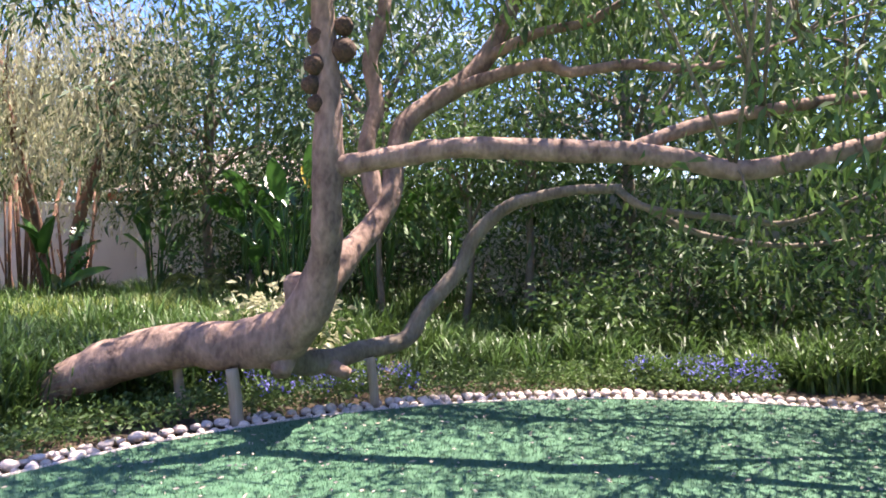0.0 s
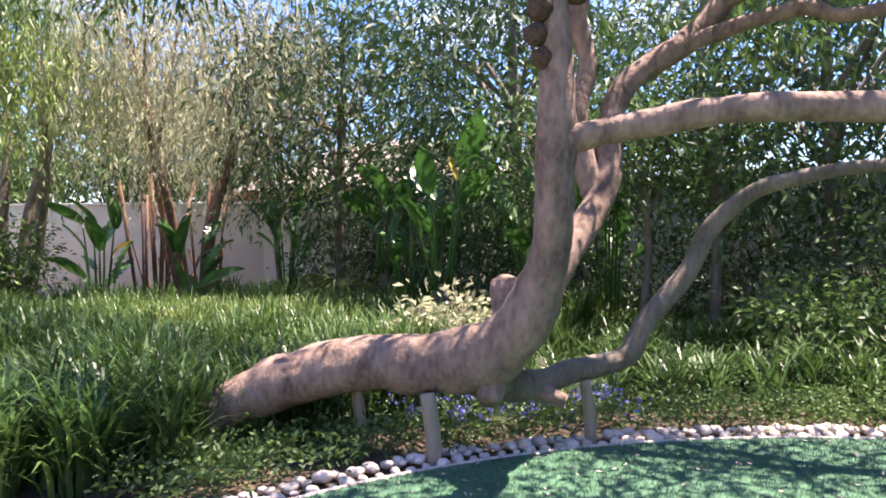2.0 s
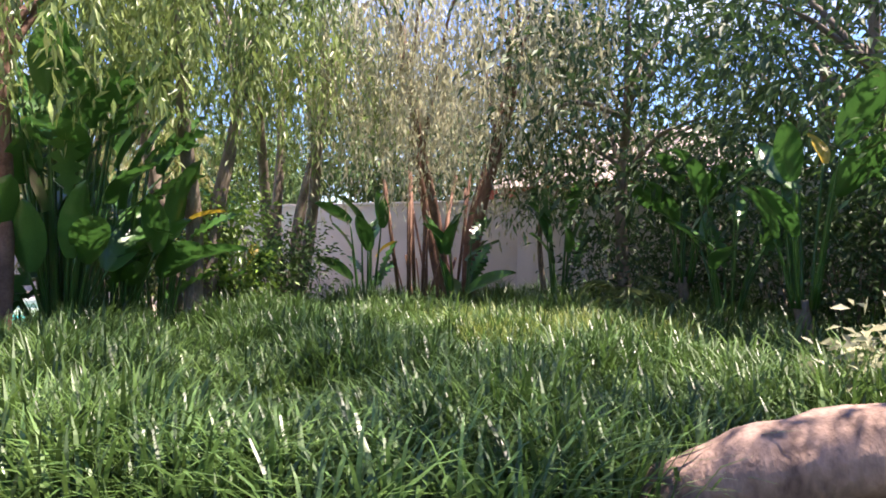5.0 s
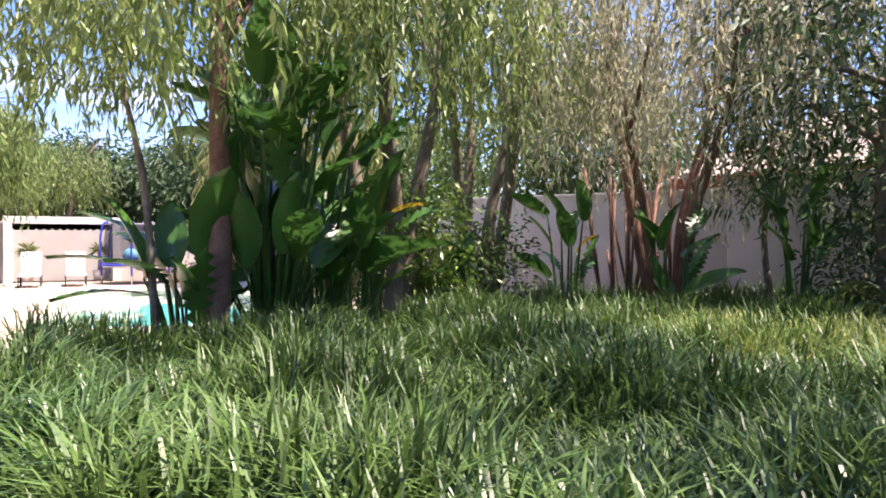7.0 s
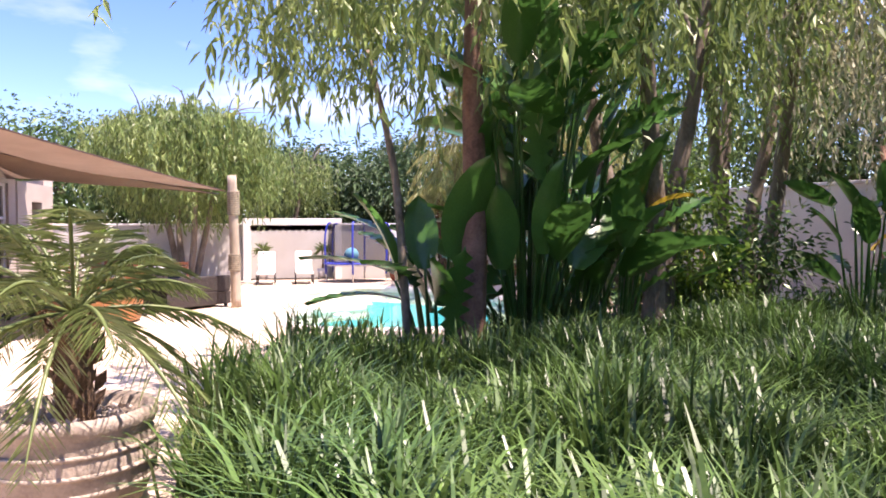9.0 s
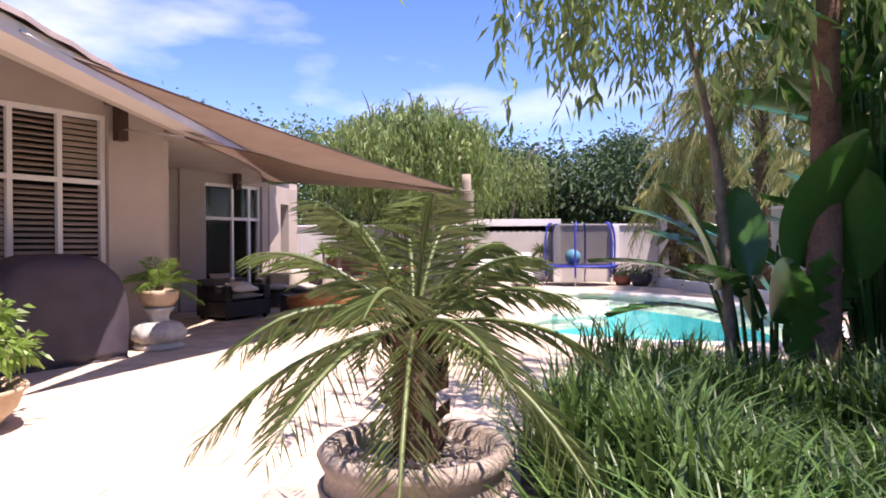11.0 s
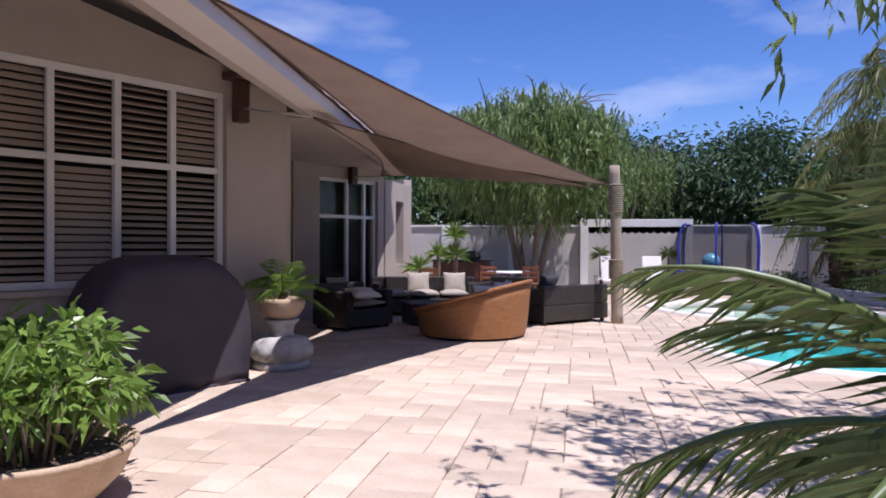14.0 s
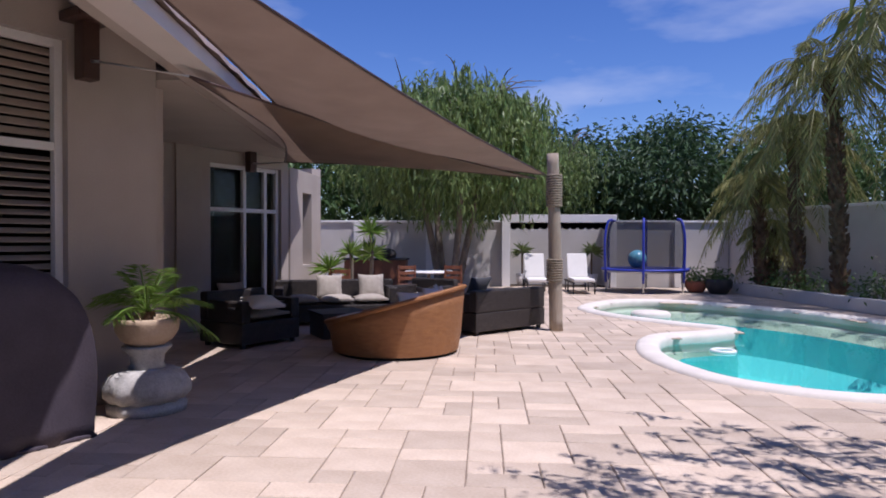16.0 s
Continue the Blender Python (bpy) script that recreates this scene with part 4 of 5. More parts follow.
# overhanging spread of the crown above the lawn
for j in range(190):
    canopy.append(np.array([rng.uniform(3.6, 9.6), rng.uniform(-11.5, -4.4), rng.uniform(3.5, 5.6)]))
# extra clumps added above the view to throw shade on the strap bed
for j in range(210):
    canopy.append(np.array([rng.uniform(4.4, 7.9), rng.uniform(-4.4, 3.0), rng.uniform(4.7, 6.2)]))
for j in range(30):
    canopy.append(np.array([rng.uniform(5.8, 9.4), rng.uniform(-11.5, -7.6), rng.uniform(2.35, 3.6)]))
canopy = np.array(canopy) - np.array([4.75, -2.9, 0])
part("crown", crown_leaves(canopy, 0.24, 44, 0.16, M_LEAF, 0.5, slim=0.28), leaning)
twigs = []
for q in canopy[::3]:
    src = min(tips, key=lambda s: np.linalg.norm(s - (q + np.array([4.75, -2.9, 0])))) - np.array([4.75, -2.9, 0])
    twigs.append(([tuple(src), tuple((src + q) / 2 + np.array([0, 0, 0.08])), tuple(q)], [0.016, 0.01, 0.004]))
part("twig_mass", tubes(twigs, M_BARKGREY, 4, 2), leaning)
for x, y, z, s in ((5.28, -5.24, 2.92, 0.085), (5.26, -5.22, 2.76, 0.075), (5.29, -5.25, 2.62, 0.07), (5.42, -5.42, 3.05, 0.1), (5.34, -5.24, 3.15, 0.09), (5.45, -5.40, 3.25, 0.08)):
    bm = bmesh.new()
    bmesh.ops.create_icosphere(bm, subdivisions=3, radius=s)
    for v in bm.verts:
        v.co *= 1 + 0.14 * noise.noise(v.co * 22)
    part("burl", mesh_of(bm, M_BURL, True), leaning, "dark round woody burl", pose(x - 4.75, y + 2.9, z))
for x, y, h, r in ((5.35, -4.40, 0.47, 0.055), (5.42, -3.72, 0.45, 0.045), (6.36, -5.16, 0.46, 0.045)):
    pr = thing("timber_prop", (x, y, 0), "pale round timber prop under the leaning trunk", "post", "tree props")
    part("shaft", tubes([([(0.03, 0.0, -0.05), (0.0, 0.0, h * 0.5), (-0.01, 0.03, h)], [r, r, r * 0.97])], M_POST, 14, 3, 0.04), pr)

# background woods and garden trees
for x, y, h, cr in ((16.5, -9, 9, 3.4), (17, -4, 8.5, 3.2), (16.8, 0.5, 9.5, 3.4), (17.5, 5, 9, 3.4), (12.6, -1.6, 7.5, 2.6), (12.9, -6.5, 7, 2.5), (12.4, 2.2, 7.2, 2.4), (13, -11, 7.5, 2.8), (10.8, -13.5, 7.5, 2.8)):
    tree((x, y, 0), h, 0.13, h * 0.58, (cr, cr, h * 0.38), 200, 32, 0.21, M_LEAFDARK if y < 3 else M_LEAF, "tall dark green broad-leaved tree by the garden wall", group="boundary trees", limbs=9, spread=0.38)
for x, y, h, cr in ((-8, 30, 7, 3.6), (-3, 31, 6.6, 3.6), (2.5, 32, 6.3, 3.2), (7, 31.5, 6.6, 3.2), (11.5, 30, 6.6, 3.6), (15, 23, 7.0, 3.4), (-13, 27, 7.5, 3.8), (17, 14, 7.5, 3.4)):
    tree((x, y, 0), h, 0.16, h * 0.6, (cr, cr, h * 0.38), 330, 36, 0.32, M_LEAFDARK if x > 0 and x < 9 else M_LEAF, "full green tree behind the far garden wall", group="far trees", limbs=7, spread=0.45)
for x, y, h, cr in ((-6, -16, 6, 3), (2, -17, 7, 3.2), (8, -16, 7, 3.2), (-9, -9, 6, 2.6)):
    tree((x, y, 0), h, 0.16, h * 0.6, (cr, cr, h * 0.36), 140, 28, 0.28, M_LEAF, "green tree along the garden wall", group="boundary trees", limbs=6, spread=0.45)
for x, y, h, r in ((13.1, 4.65, 4.6, 0.07), (10.9, -4.3, 4.2, 0.06), (11.3, -5.2, 4.2, 0.08), (10.2, -3.2, 4.0, 0.06)):
    tree((x, y, 0), h, r, h * 0.68, (1.0, 1.0, 1.1), 60, 30, 0.15, M_LEAF, "slender dark-trunked young tree in the planting", limbs=6, group="young trees", spread=0.25)

weeping((11.2, 5.3, 0), 7.6, 0.10, 3.3, 1050, 3.4, 0.14, M_LEAFPALE, "pale grey-green weeping tree with hanging strands", stems=4, bark=M_BARKRED)
weeping((8.6, 7.6, 0), 7.4, 0.12, 2.8, 300, 2.8, 0.15, M_WILLOW, "green weeping tree with leaning dark trunks", stems=4, bark=M_BARKGREY)
weeping((6.1, 6.0, 0), 7.0, 0.13, 2.7, 360, 2.0, 0.17, M_WILLOW, "weeping tree with forked dark leaning trunks", stems=3, bark=M_BARKGREY)
weeping((3.18, 4.4, 0), 6.5, 0.13, 2.9, 460, 1.9, 0.17, M_WILLOW, "weeping tree with a stout brown trunk beside the paving", stems=1, bark=M_BARKRED)
weeping((-1.8, 22.0, 0), 6.5, 0.10, 3.0, 2000, 2.4, 0.2, M_WILLOW, "dense weeping tree by the terrace kitchen", stems=4, bark=M_BARKGREY)
weeping((1.2, 28.5, 0), 6.0, 0.12, 2.6, 420, 2.0, 0.16, M_WILLOW, "weeping tree beyond the garden wall", stems=2)
sap = thing("sapling", (2.66, 4.65, 0), "thin grey sapling trunk at the paving edge", "tree")
part("trunk", tubes([([(0, 0, -0.05), (-0.06, 0.02, 1.0), (-0.15, 0.05, 2.2), (-0.4, 0.1, 3.4)], [0.05, 0.045, 0.04, 0.02])], M_BARKGREY, 9, 5, 0.1), sap)
part("crown", crown_leaves(ellipsoid_points(50, (-0.5, 0.1, 3.5), (0.9, 0.9, 0.6)), 0.25, 30, 0.14, M_WILLOW, 0.8, slim=0.22), sap)

# reddish bamboo-like stems and paddle-leaved plants in the beds
for x, y in ((12.5, 6.6), (11.6, 6.9), (10.6, 5.9)):
    ob = thing("cane_clump", (x, y, 0), "clump of red-brown upright cane stems", "plant", "cane clumps")
    for k in range(9):
        a, o = k * 2.4, 0.12 + 0.04 * k
        part("cane", rod((o * math.cos(a), o * math.sin(a), -0.04), (o * rnd.uniform(0.8, 3.4) * math.cos(a + 0.5), o * rnd.uniform(0.8, 3.4) * math.sin(a + 0.5), rnd.uniform(1.2, 3.3)), rnd.uniform(0.018, 0.04), M_BARKRED, 7), ob)
for x, y, n, h, tr, yel, sc in ((4.0, 4.95, 46, 3.5, 0.0, 0, 0.95), (4.75, 5.4, 32, 2.8, 0.0, 0, 0.95), (3.0, 4.75, 12, 1.5, 0.0, 0, 0.9), (5.4, 5.6, 16, 1.9, 0.0, 1, 0.9), (7.2, 6.9, 14, 2.1, 0.0, 2, 0.9), (9.6, 6.2, 12, 2.0, 0.0, 1, 0.8), (10.6, 4.6, 10, 1.7, 0, 0, 0.8), (9.9, -1.7, 12, 2.6, 0.9, 1, 0.7), (10.6, -2.9, 12, 2.4, 0.6, 0, 0.7), (11.2, -0.2, 12, 2.5, 0.5, 0, 0.7), (11.8, -3.6, 9, 2.3, 0.5, 0, 0.7), (12.2, 1.0, 9, 2.6, 1.0, 0, 0.75), (12.0, 3.4, 9, 2.2, 0.5, 0, 0.75)):
    strelitzia((x, y, 0), n, h, "large paddle-leaved plant with upright glossy leaves, some torn", yellow=yel, trunk=tr, scale=sc, spread=0.75 if n > 30 else 0.5)
# long torn leaves that arch out low over the paving edge
arching = thing("bird_of_paradise_plant", (2.95, 5.05, 0), "dark paddle-leaved plant with torn leaves arching over the paving", "plant", "large-leaved plants")
for a, up, r, h in ((168, 30, 0.35, 1.1), (195, 20, 0.3, 0.85), (150, 45, 0.25, 1.35), (230, 35, 0.3, 1.0), (120, 40, 0.3, 1.2)):
    ca, sa = math.cos(radians(a)), math.sin(radians(a))
    st = part("stem", tubes([([(0.05 * ca, 0.05 * sa, -0.03), (0.6 * r * ca, 0.6 * r * sa, h * 0.6), (r * ca, r * sa, h)], [0.03, 0.022, 0.014])], M_PADDLE, 6, 3), arching)
    part("leaf", PADDLES[2], st, m=pose(r * ca, r * sa, h, 0, -up, a))
for x, y, rx, rz, mat in ((6.9, 7.6, 0.9, 0.9, M_SHRUB), (8.0, 6.6, 0.8, 0.9, M_LEAF), (12.8, -3.5, 1.1, 1.1, M_LEAFDARK), (12.9, -0.5, 1.2, 1.1, M_LEAFDARK), (12.8, 2.6, 1.1, 1.0, M_LEAFDARK), (12.6, -7.2, 1.2, 1.1, M_LEAFDARK), (11.2, -8.6, 1.0, 0.75, M_LEAF), (12.4, -10.2, 1.3, 1.0, M_LEAFDARK), (10.0, -6.6, 0.8, 0.55, M_LEAF), (9.9, -10.4, 0.9, 0.6, M_LEAF), (8.8, -12.2, 1.1, 0.9, M_LEAFDARK), (7.3, -3.4, 0.35, 0.45, M_LEAFPALE), (13.3, 1.2, 1.2, 1.7, M_LEAFDARK), (13.5, -1.8, 1.2, 1.8, M_LEAFDARK), (13.3, -5.2, 1.2, 1.6, M_LEAFDARK), (13.2, -8.8, 1.3, 1.7, M_LEAFDARK), (11.6, -12.2, 1.3, 1.5, M_LEAFDARK), (11.9, -1.6, 0.9, 1.3, M_LEAFDARK), (10.9, -7.4, 0.9, 1.0, M_LEAFDARK), (5.9, 7.0, 0.9, 1.3, M_LEAF), (6.8, 6.3, 0.7, 1.3, M_SHRUB)):
    shrub((x, y, 0), (rx, rx, rz), int(55 * max(1, rz)), 32, 0.13, mat, "leafy green shrub in the planting bed", spread=0.22)
palm("fern_palm", (11.5, 1.6, 0), 0.5, 0.12, 0.1, 16, 1.7, 26, 0.34, "dark green feathery palm in the shade", group="garden palms")

# strap-leaved bed
BED = [(0.95, 2.0), (1.25, 0.9), (2.15, -1.1), (3.1, -2.4), (4.1, -3.05), (5.4, -3.1), (6.6, -4.0), (7.6, -5.2), (8.3, -6.6), (8.7, -8.4), (8.4, -10.5), (10.5, -12.5), (13.6, -12.5), (13.8, 6.0), (10.5, 7.2), (7.0, 6.6), (4.8, 5.6), (2.3, 5.0), (1.4, 4.5), (0.98, 3.6)]
gx, gy = rng.uniform(0.9, 13.8, 9000), rng.uniform(-12.5, 7.2, 9000)
ok = inside(gx, gy, BED)
gx, gy = gx[ok], gy[ok]
near = (gx < 8) & (gy > -4)
keep = near | (rng.uniform(size=len(gx)) < 0.4)
gx, gy, near = gx[keep], gy[keep], near[keep]
blades = 30
cx, cy = np.repeat(gx, blades), np.repeat(gy, blades)
nn = len(cx)
base = np.stack([cx + rng.normal(size=nn) * 0.07, cy + rng.normal(size=nn) * 0.07, np.full(nn, -0.04)], 1)
hgt = np.repeat((0.66 + 0.22 * np.sin(gx * 2.1 + gy) * np.cos(gy * 1.7 - gx * 0.6) + rng.uniform(-0.1, 0.1, len(gx))) * np.where((gy < -3.8), 0.72, 1.0), blades) * rng.uniform(0.55, 1.15, nn)
solid("strap_grass", blade_mesh(base, rng.uniform(0, 6.283, nn), hgt, rng.uniform(0.08, 0.62, nn), rng.uniform(0.012, 0.038, nn), M_STRAP, 4), "dense bed of arching green strap-leaved plants", "grass", kind="stuff")
# sunlit patch of the bed: the light is put into a paler leaf colour
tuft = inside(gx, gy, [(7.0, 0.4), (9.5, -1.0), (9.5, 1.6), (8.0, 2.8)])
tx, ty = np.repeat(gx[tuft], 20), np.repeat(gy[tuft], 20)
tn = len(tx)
solid("sunlit_strap_grass", blade_mesh(np.stack([tx + rng.normal(size=tn) * 0.1, ty + rng.normal(size=tn) * 0.1, np.full(tn, -0.04)], 1), rng.uniform(0, 6.283, tn), rng.uniform(0.5, 0.8, tn), rng.uniform(0.1, 0.4, tn), np.full(tn, 0.016), M_STRAPSUNLIT, 4), "strap leaves with sunlight put into their pale yellow-green colour", "grass", kind="stuff")
# bold arching clumps at the front of the bed
fx, fy = rng.uniform(1.3, 5.0, 420), rng.uniform(-3.1, 1.2, 420)
front = inside(fx, fy, [(1.2, 1.2), (2.15, -1.1), (3.1, -2.4), (4.1, -3.05), (4.6, -2.6), (3.4, -1.4), (2.2, 1.0)])
fx, fy = np.repeat(fx[front], 26), np.repeat(fy[front], 26)
qn = len(fx)
solid("bold_strap_grass", blade_mesh(np.stack([fx + rng.normal(size=qn) * 0.05, fy + rng.normal(size=qn) * 0.05, np.full(qn, -0.04)], 1), rng.uniform(0, 6.283, qn), rng.uniform(0.4, 0.85, qn), rng.uniform(0.15, 0.7, qn), rng.uniform(0.02, 0.042, qn), M_STRAPBOLD, 5), "long arching glossy strap leaves at the bed's front", "grass", kind="stuff")
# violet ground-cover along the stones
fn = 900
fa = rng.uniform(0.1, 1.35, fn)
fr = LAWN[2] + rng.uniform(0.25, 1.0, fn)
fpos = np.stack([LAWN[0] + fr * np.cos(fa), LAWN[1] + fr * np.sin(fa), rng.uniform(0.04, 0.2, fn)], 1)
solid("ground_cover", crown_leaves(fpos, 0.07, 14, 0.06, M_LEAF, -0.3, slim=0.4), "low green ground cover behind the stone edging", "ground cover", kind="stuff")
fpick = fpos[(np.sin(fa * 9) > 0.15)][:130] + np.array([0, 0, 0.1])
solid("violet_flowers", crown_leaves(fpick, 0.03, 9, 0.035, M_FLOWER, -0.6, slim=0.7), "small violet flowers among the ground cover", "flowers", kind="stuff")
# fallen leaves on turf and soil
ln = 900
fa2, fr2 = rng.uniform(-1.0, 1.6, ln), LAWN[2] * np.sqrt(rng.uniform(0.3, 0.98, ln))
solid("fallen_leaves", leaf_mesh(np.stack([LAWN[0] + fr2 * np.cos(fa2), LAWN[1] + fr2 * np.sin(fa2), np.full(ln, 0.03)], 1), unit(np.stack([rng.normal(size=ln), rng.normal(size=ln), rng.normal(size=ln) * 0.1], 1)), rng.uniform(0.03, 0.06, ln), np.full(ln, 0.016), M_CUSHIONGREY, 0.0), "pale dry leaves scattered on the turf", "leaf litter", kind="stuff")

# ---- terrace things ----
def potted(at, turn=0):
    ob = thing("palm_pot", at, "large weathered round cast pot on the paving", "pot")
    part("body", lathe([(0.27, 0), (0.35, 0.06), (0.42, 0.22), (0.43, 0.36), (0.40, 0.46), (0.42, 0.50), (0.44, 0.55), (0.41, 0.585), (0.36, 0.57), (0.35, 0.5), (0.01, 0.5)], M_POT, 40, 0.0), ob)
    for z, r in ((0.2, 0.415), (0.3, 0.43), (0.4, 0.425)):
        part("moulded_band", tubes([([(r * math.cos(a), r * math.sin(a), z) for a in np.linspace(0, 6.2832, 33)], [0.014] * 33)], M_POT, 6, 1), ob)
    pb = 120
    a, r = rng.uniform(0, 6.283, pb), 0.33 * np.sqrt(rng.uniform(0.1, 1, pb))
    pbl = part("pebble_dressing", leaf_mesh(np.stack([r * np.cos(a), r * np.sin(a), np.full(pb, 0.515)], 1), unit(np.stack([rng.normal(size=pb), rng.normal(size=pb), np.full(pb, 0.3)], 1)), np.full(pb, 0.05), np.full(pb, 0.045), M_STONE, 0.3), ob, "pale pebble top dressing")
    tagged(pbl, kind="stuff")
    return ob


PP = (0.29, 2.05, 0)
potted(PP)
palm("potted_date_palm", (PP[0], PP[1], 0.5), 0.6, 0.105, 0.095, 26, 1.08, 34, 0.27, "small date palm with arching feathery fronds in the pot", droop=0.3, wide=0.007, arch=0.42, up=(-0.35, 1.3))

BP = (-3.55, 4.05, 0)
bowl = thing("bowl_planter", BP, "wide shallow buff bowl planter on the paving", "pot")
part("rim", tubes([([(0.525 * math.cos(a), 0.525 * math.sin(a), 0.335) for a in np.linspace(0, 6.2832, 41)], [0.02] * 41)], M_TERRA, 8, 1), bowl)
part("soil", lathe([(0.44, 0.275), (0.43, 0.29), (0.01, 0.295)], M_SOIL, 30), bowl, "dark potting soil")
part("body", lathe([(0.20, 0), (0.34, 0.05), (0.46, 0.17), (0.51, 0.30), (0.53, 0.33), (0.50, 0.345), (0.46, 0.31), (0.44, 0.27), (0.01, 0.27)], M_TERRA, 40), bowl)
pl = thing("bushy_plant", (BP[0], BP[1], 0.27), "bushy bright green lobed-leaved plant filling the bowl", "plant")
stems, lb = [], []
for k in range(46):
    a, o, h = k * 2.4, 0.42 * math.sqrt((k + 1) / 46), rnd.uniform(0.3, 0.72)
    tip = (o * 1.15 * math.cos(a), o * 1.15 * math.sin(a), h)
    stems.append(([(o * 0.5 * math.cos(a), o * 0.5 * math.sin(a), -0.02), tip], [0.012, 0.008]))
    lb.append(tip)
part("stem_cluster", tubes(stems, M_BARKGREY, 5, 2), pl)
part("foliage", crown_leaves(np.array(lb), 0.07, 42, 0.12, M_SHRUB, 0.1, slim=0.36), pl)

gc = thing("grill_cover", along(C1, -1.95, 0.5), "dark plum fabric cover draped over a grill by the wall", "cover", turn=HA)
bm = bmesh.new()
bmesh.ops.create_cube(bm, size=1)
bmesh.ops.subdivide_edges(bm, edges=bm.edges[:], cuts=9, use_grid_fill=True)
for v in bm.verts:
    x, y, z = v.co * 2
    up = (z + 1) / 2
    rr = 1 - 0.13 * up ** 6
    v.co = Vector((x * 0.78 * rr, y * 0.42 * rr, up * 1.36 - 0.2 * up * abs(x) ** 4 - 0.08 * up * abs(y) ** 3))
    v.co += Vector((0.02 * math.sin(x * 14 + z * 3), 0.03 * math.sin(x * 17 + 1), 0)) * (1 - up * 0.7)
part("cloth", mesh_of(bm, M_COVER, True), gc)
part("hem", box(1.58, 0.87, 0.03, M_COVER, 0.012, (0, 0, 0.0)), gc, "stitched bottom hem")

UP = (-3.98, 8.40, 0)
urn = thing("urn_pedestal", UP, "carved cast stone pedestal with leaf relief on the paving", "pedestal")
part("base", lathe([(0.335, 0), (0.34, 0.06), (0.30, 0.10)], M_CONCRETE, 32), urn)
part("carved_body", lathe([(0.28, 0.09), (0.345, 0.16), (0.35, 0.24), (0.30, 0.33), (0.2, 0.38)], M_CONCRETE, 48, 0.09, 12), urn, "carved leaf relief")
part("neck", lathe([(0.17, 0.36), (0.14, 0.42), (0.15, 0.5), (0.21, 0.56), (0.21, 0.58)], M_CONCRETE, 32), urn)
ub = thing("urn_bowl", (UP[0], UP[1], 0.58), "buff terracotta bowl with ribbed rim on the pedestal", "pot")
part("body", lathe([(0.14, 0), (0.21, 0.05), (0.26, 0.13), (0.27, 0.2), (0.28, 0.24), (0.25, 0.25), (0.23, 0.2), (0.01, 0.2)], M_TERRA, 40, 0.025, 28), ub)
palm("urn_palm", (UP[0], UP[1], 0.78), 0.1, 0.05, 0.05, 15, 0.7, 26, 0.2, "small young palm in the bowl with fine arching fronds", droop=0.3, wide=0.008, arch=0.4, up=(0.15, 1.35), mat=M_SHRUB)

# round rattan daybed
DB = (-2.13, 11.78)
db = thing("round_daybed", (*DB, 0), "round honey-coloured rattan daybed with white cushions", "daybed", turn=-12)
ns, vs, fs = 56, [], []
for layer, (rs, inner) in enumerate(((0.86, 0), (0.90, 0), (0.93, 0), (0.95, 0), (0.90, 1), (0.84, 1))):
    for k in range(ns):
        a = 2 * math.pi * k / ns
        top = 0.40 + 0.50 * max(0, (0.5 + 0.5 * math.cos(a))) ** 1.1
        z = (0.04, 0.3, top * 0.75, top, top, 0.34)[layer]
        vs.append((rs * math.cos(a), rs * math.sin(a), z))
for i in range(5):
    fs += [(i * ns + k, i * ns + (k + 1) % ns, (i + 1) * ns + (k + 1) % ns, (i + 1) * ns + k) for k in range(ns)]
part("woven_shell", raw(vs, fs, M_RATTAN, True), db)
vs2 = [(v[0], v[1], v[2]) for v in vs[3 * ns:4 * ns]]
part("rim", tubes([(vs2 + [vs2[0]], [0.03] * (ns + 1))], M_RATTAN, 8, 1), db)
part("plinth", lathe([(0.8, 0), (0.82, 0.05)], M_DARKRATTAN, 40), db)
part("seat_pad", lathe([(0.82, 0.32), (0.84, 0.38), (0.82, 0.46), (0.7, 0.49), (0.01, 0.49)], M_CUSHION, 40), db, "cream seat pad")
for a, r, z, tilt, mat in ((50, 0.62, 0.62, 62, M_CUSHIONGREY), (20, 0.66, 0.66, 66, M_CUSHION), (-12, 0.66, 0.66, 66, M_CUSHION), (-45, 0.64, 0.62, 62, M_CUSHION)):
    solid("scatter_cushion", cushion(0.5, 0.5, 0.2, mat), "plump square cushion leaning inside the daybed" if mat == M_CUSHION else "taupe square cushion leaning inside the daybed", "cushion", "daybed cushions", m=pose(*DB, 0, 0, 0, -12) @ pose(0, 0, 0, 0, 0, a) @ pose(r, 0, z, 0, tilt, 0) @ pose(0, 0, -0.1))


def rattan_seat(name, at, turn, width, depth, label, back=0.78, pad=M_CUSHIONGREY):
    ob = thing(name, (*at, 0), label, "sofa", "dark rattan seats", turn=turn)
    part("base", box(width, depth, 0.30, M_DARKRATTAN, 0.02, (0, 0, 0.06)), ob)
    part("backrest", box(width, 0.16, back - 0.365, M_DARKRATTAN, 0.03, (0, depth / 2 - 0.081, 0.363)), ob)
    for s in (-1, 1):
        part("arm", box(0.16, depth - 0.166, 0.30, M_DARKRATTAN, 0.03, (s * (width / 2 - 0.08), -0.083, 0.363)), ob)
        for q in (-1, 1):
            part("foot", box(0.06, 0.06, 0.06, M_SOOT, 0.005, (s * (width / 2 - 0.08), q * (depth / 2 - 0.08), 0)), ob)
    nseat = max(1, round((width - 0.34) / 0.62))
    wd = (width - 0.34) / nseat
    for k in range(nseat):
        part("seat_cushion", cushion(wd - 0.01, depth - 0.2, 0.17, pad), ob, "padded seat cushion", pose(-width / 2 + 0.17 + wd * (k + 0.5), -0.08, 0.362))
    return ob


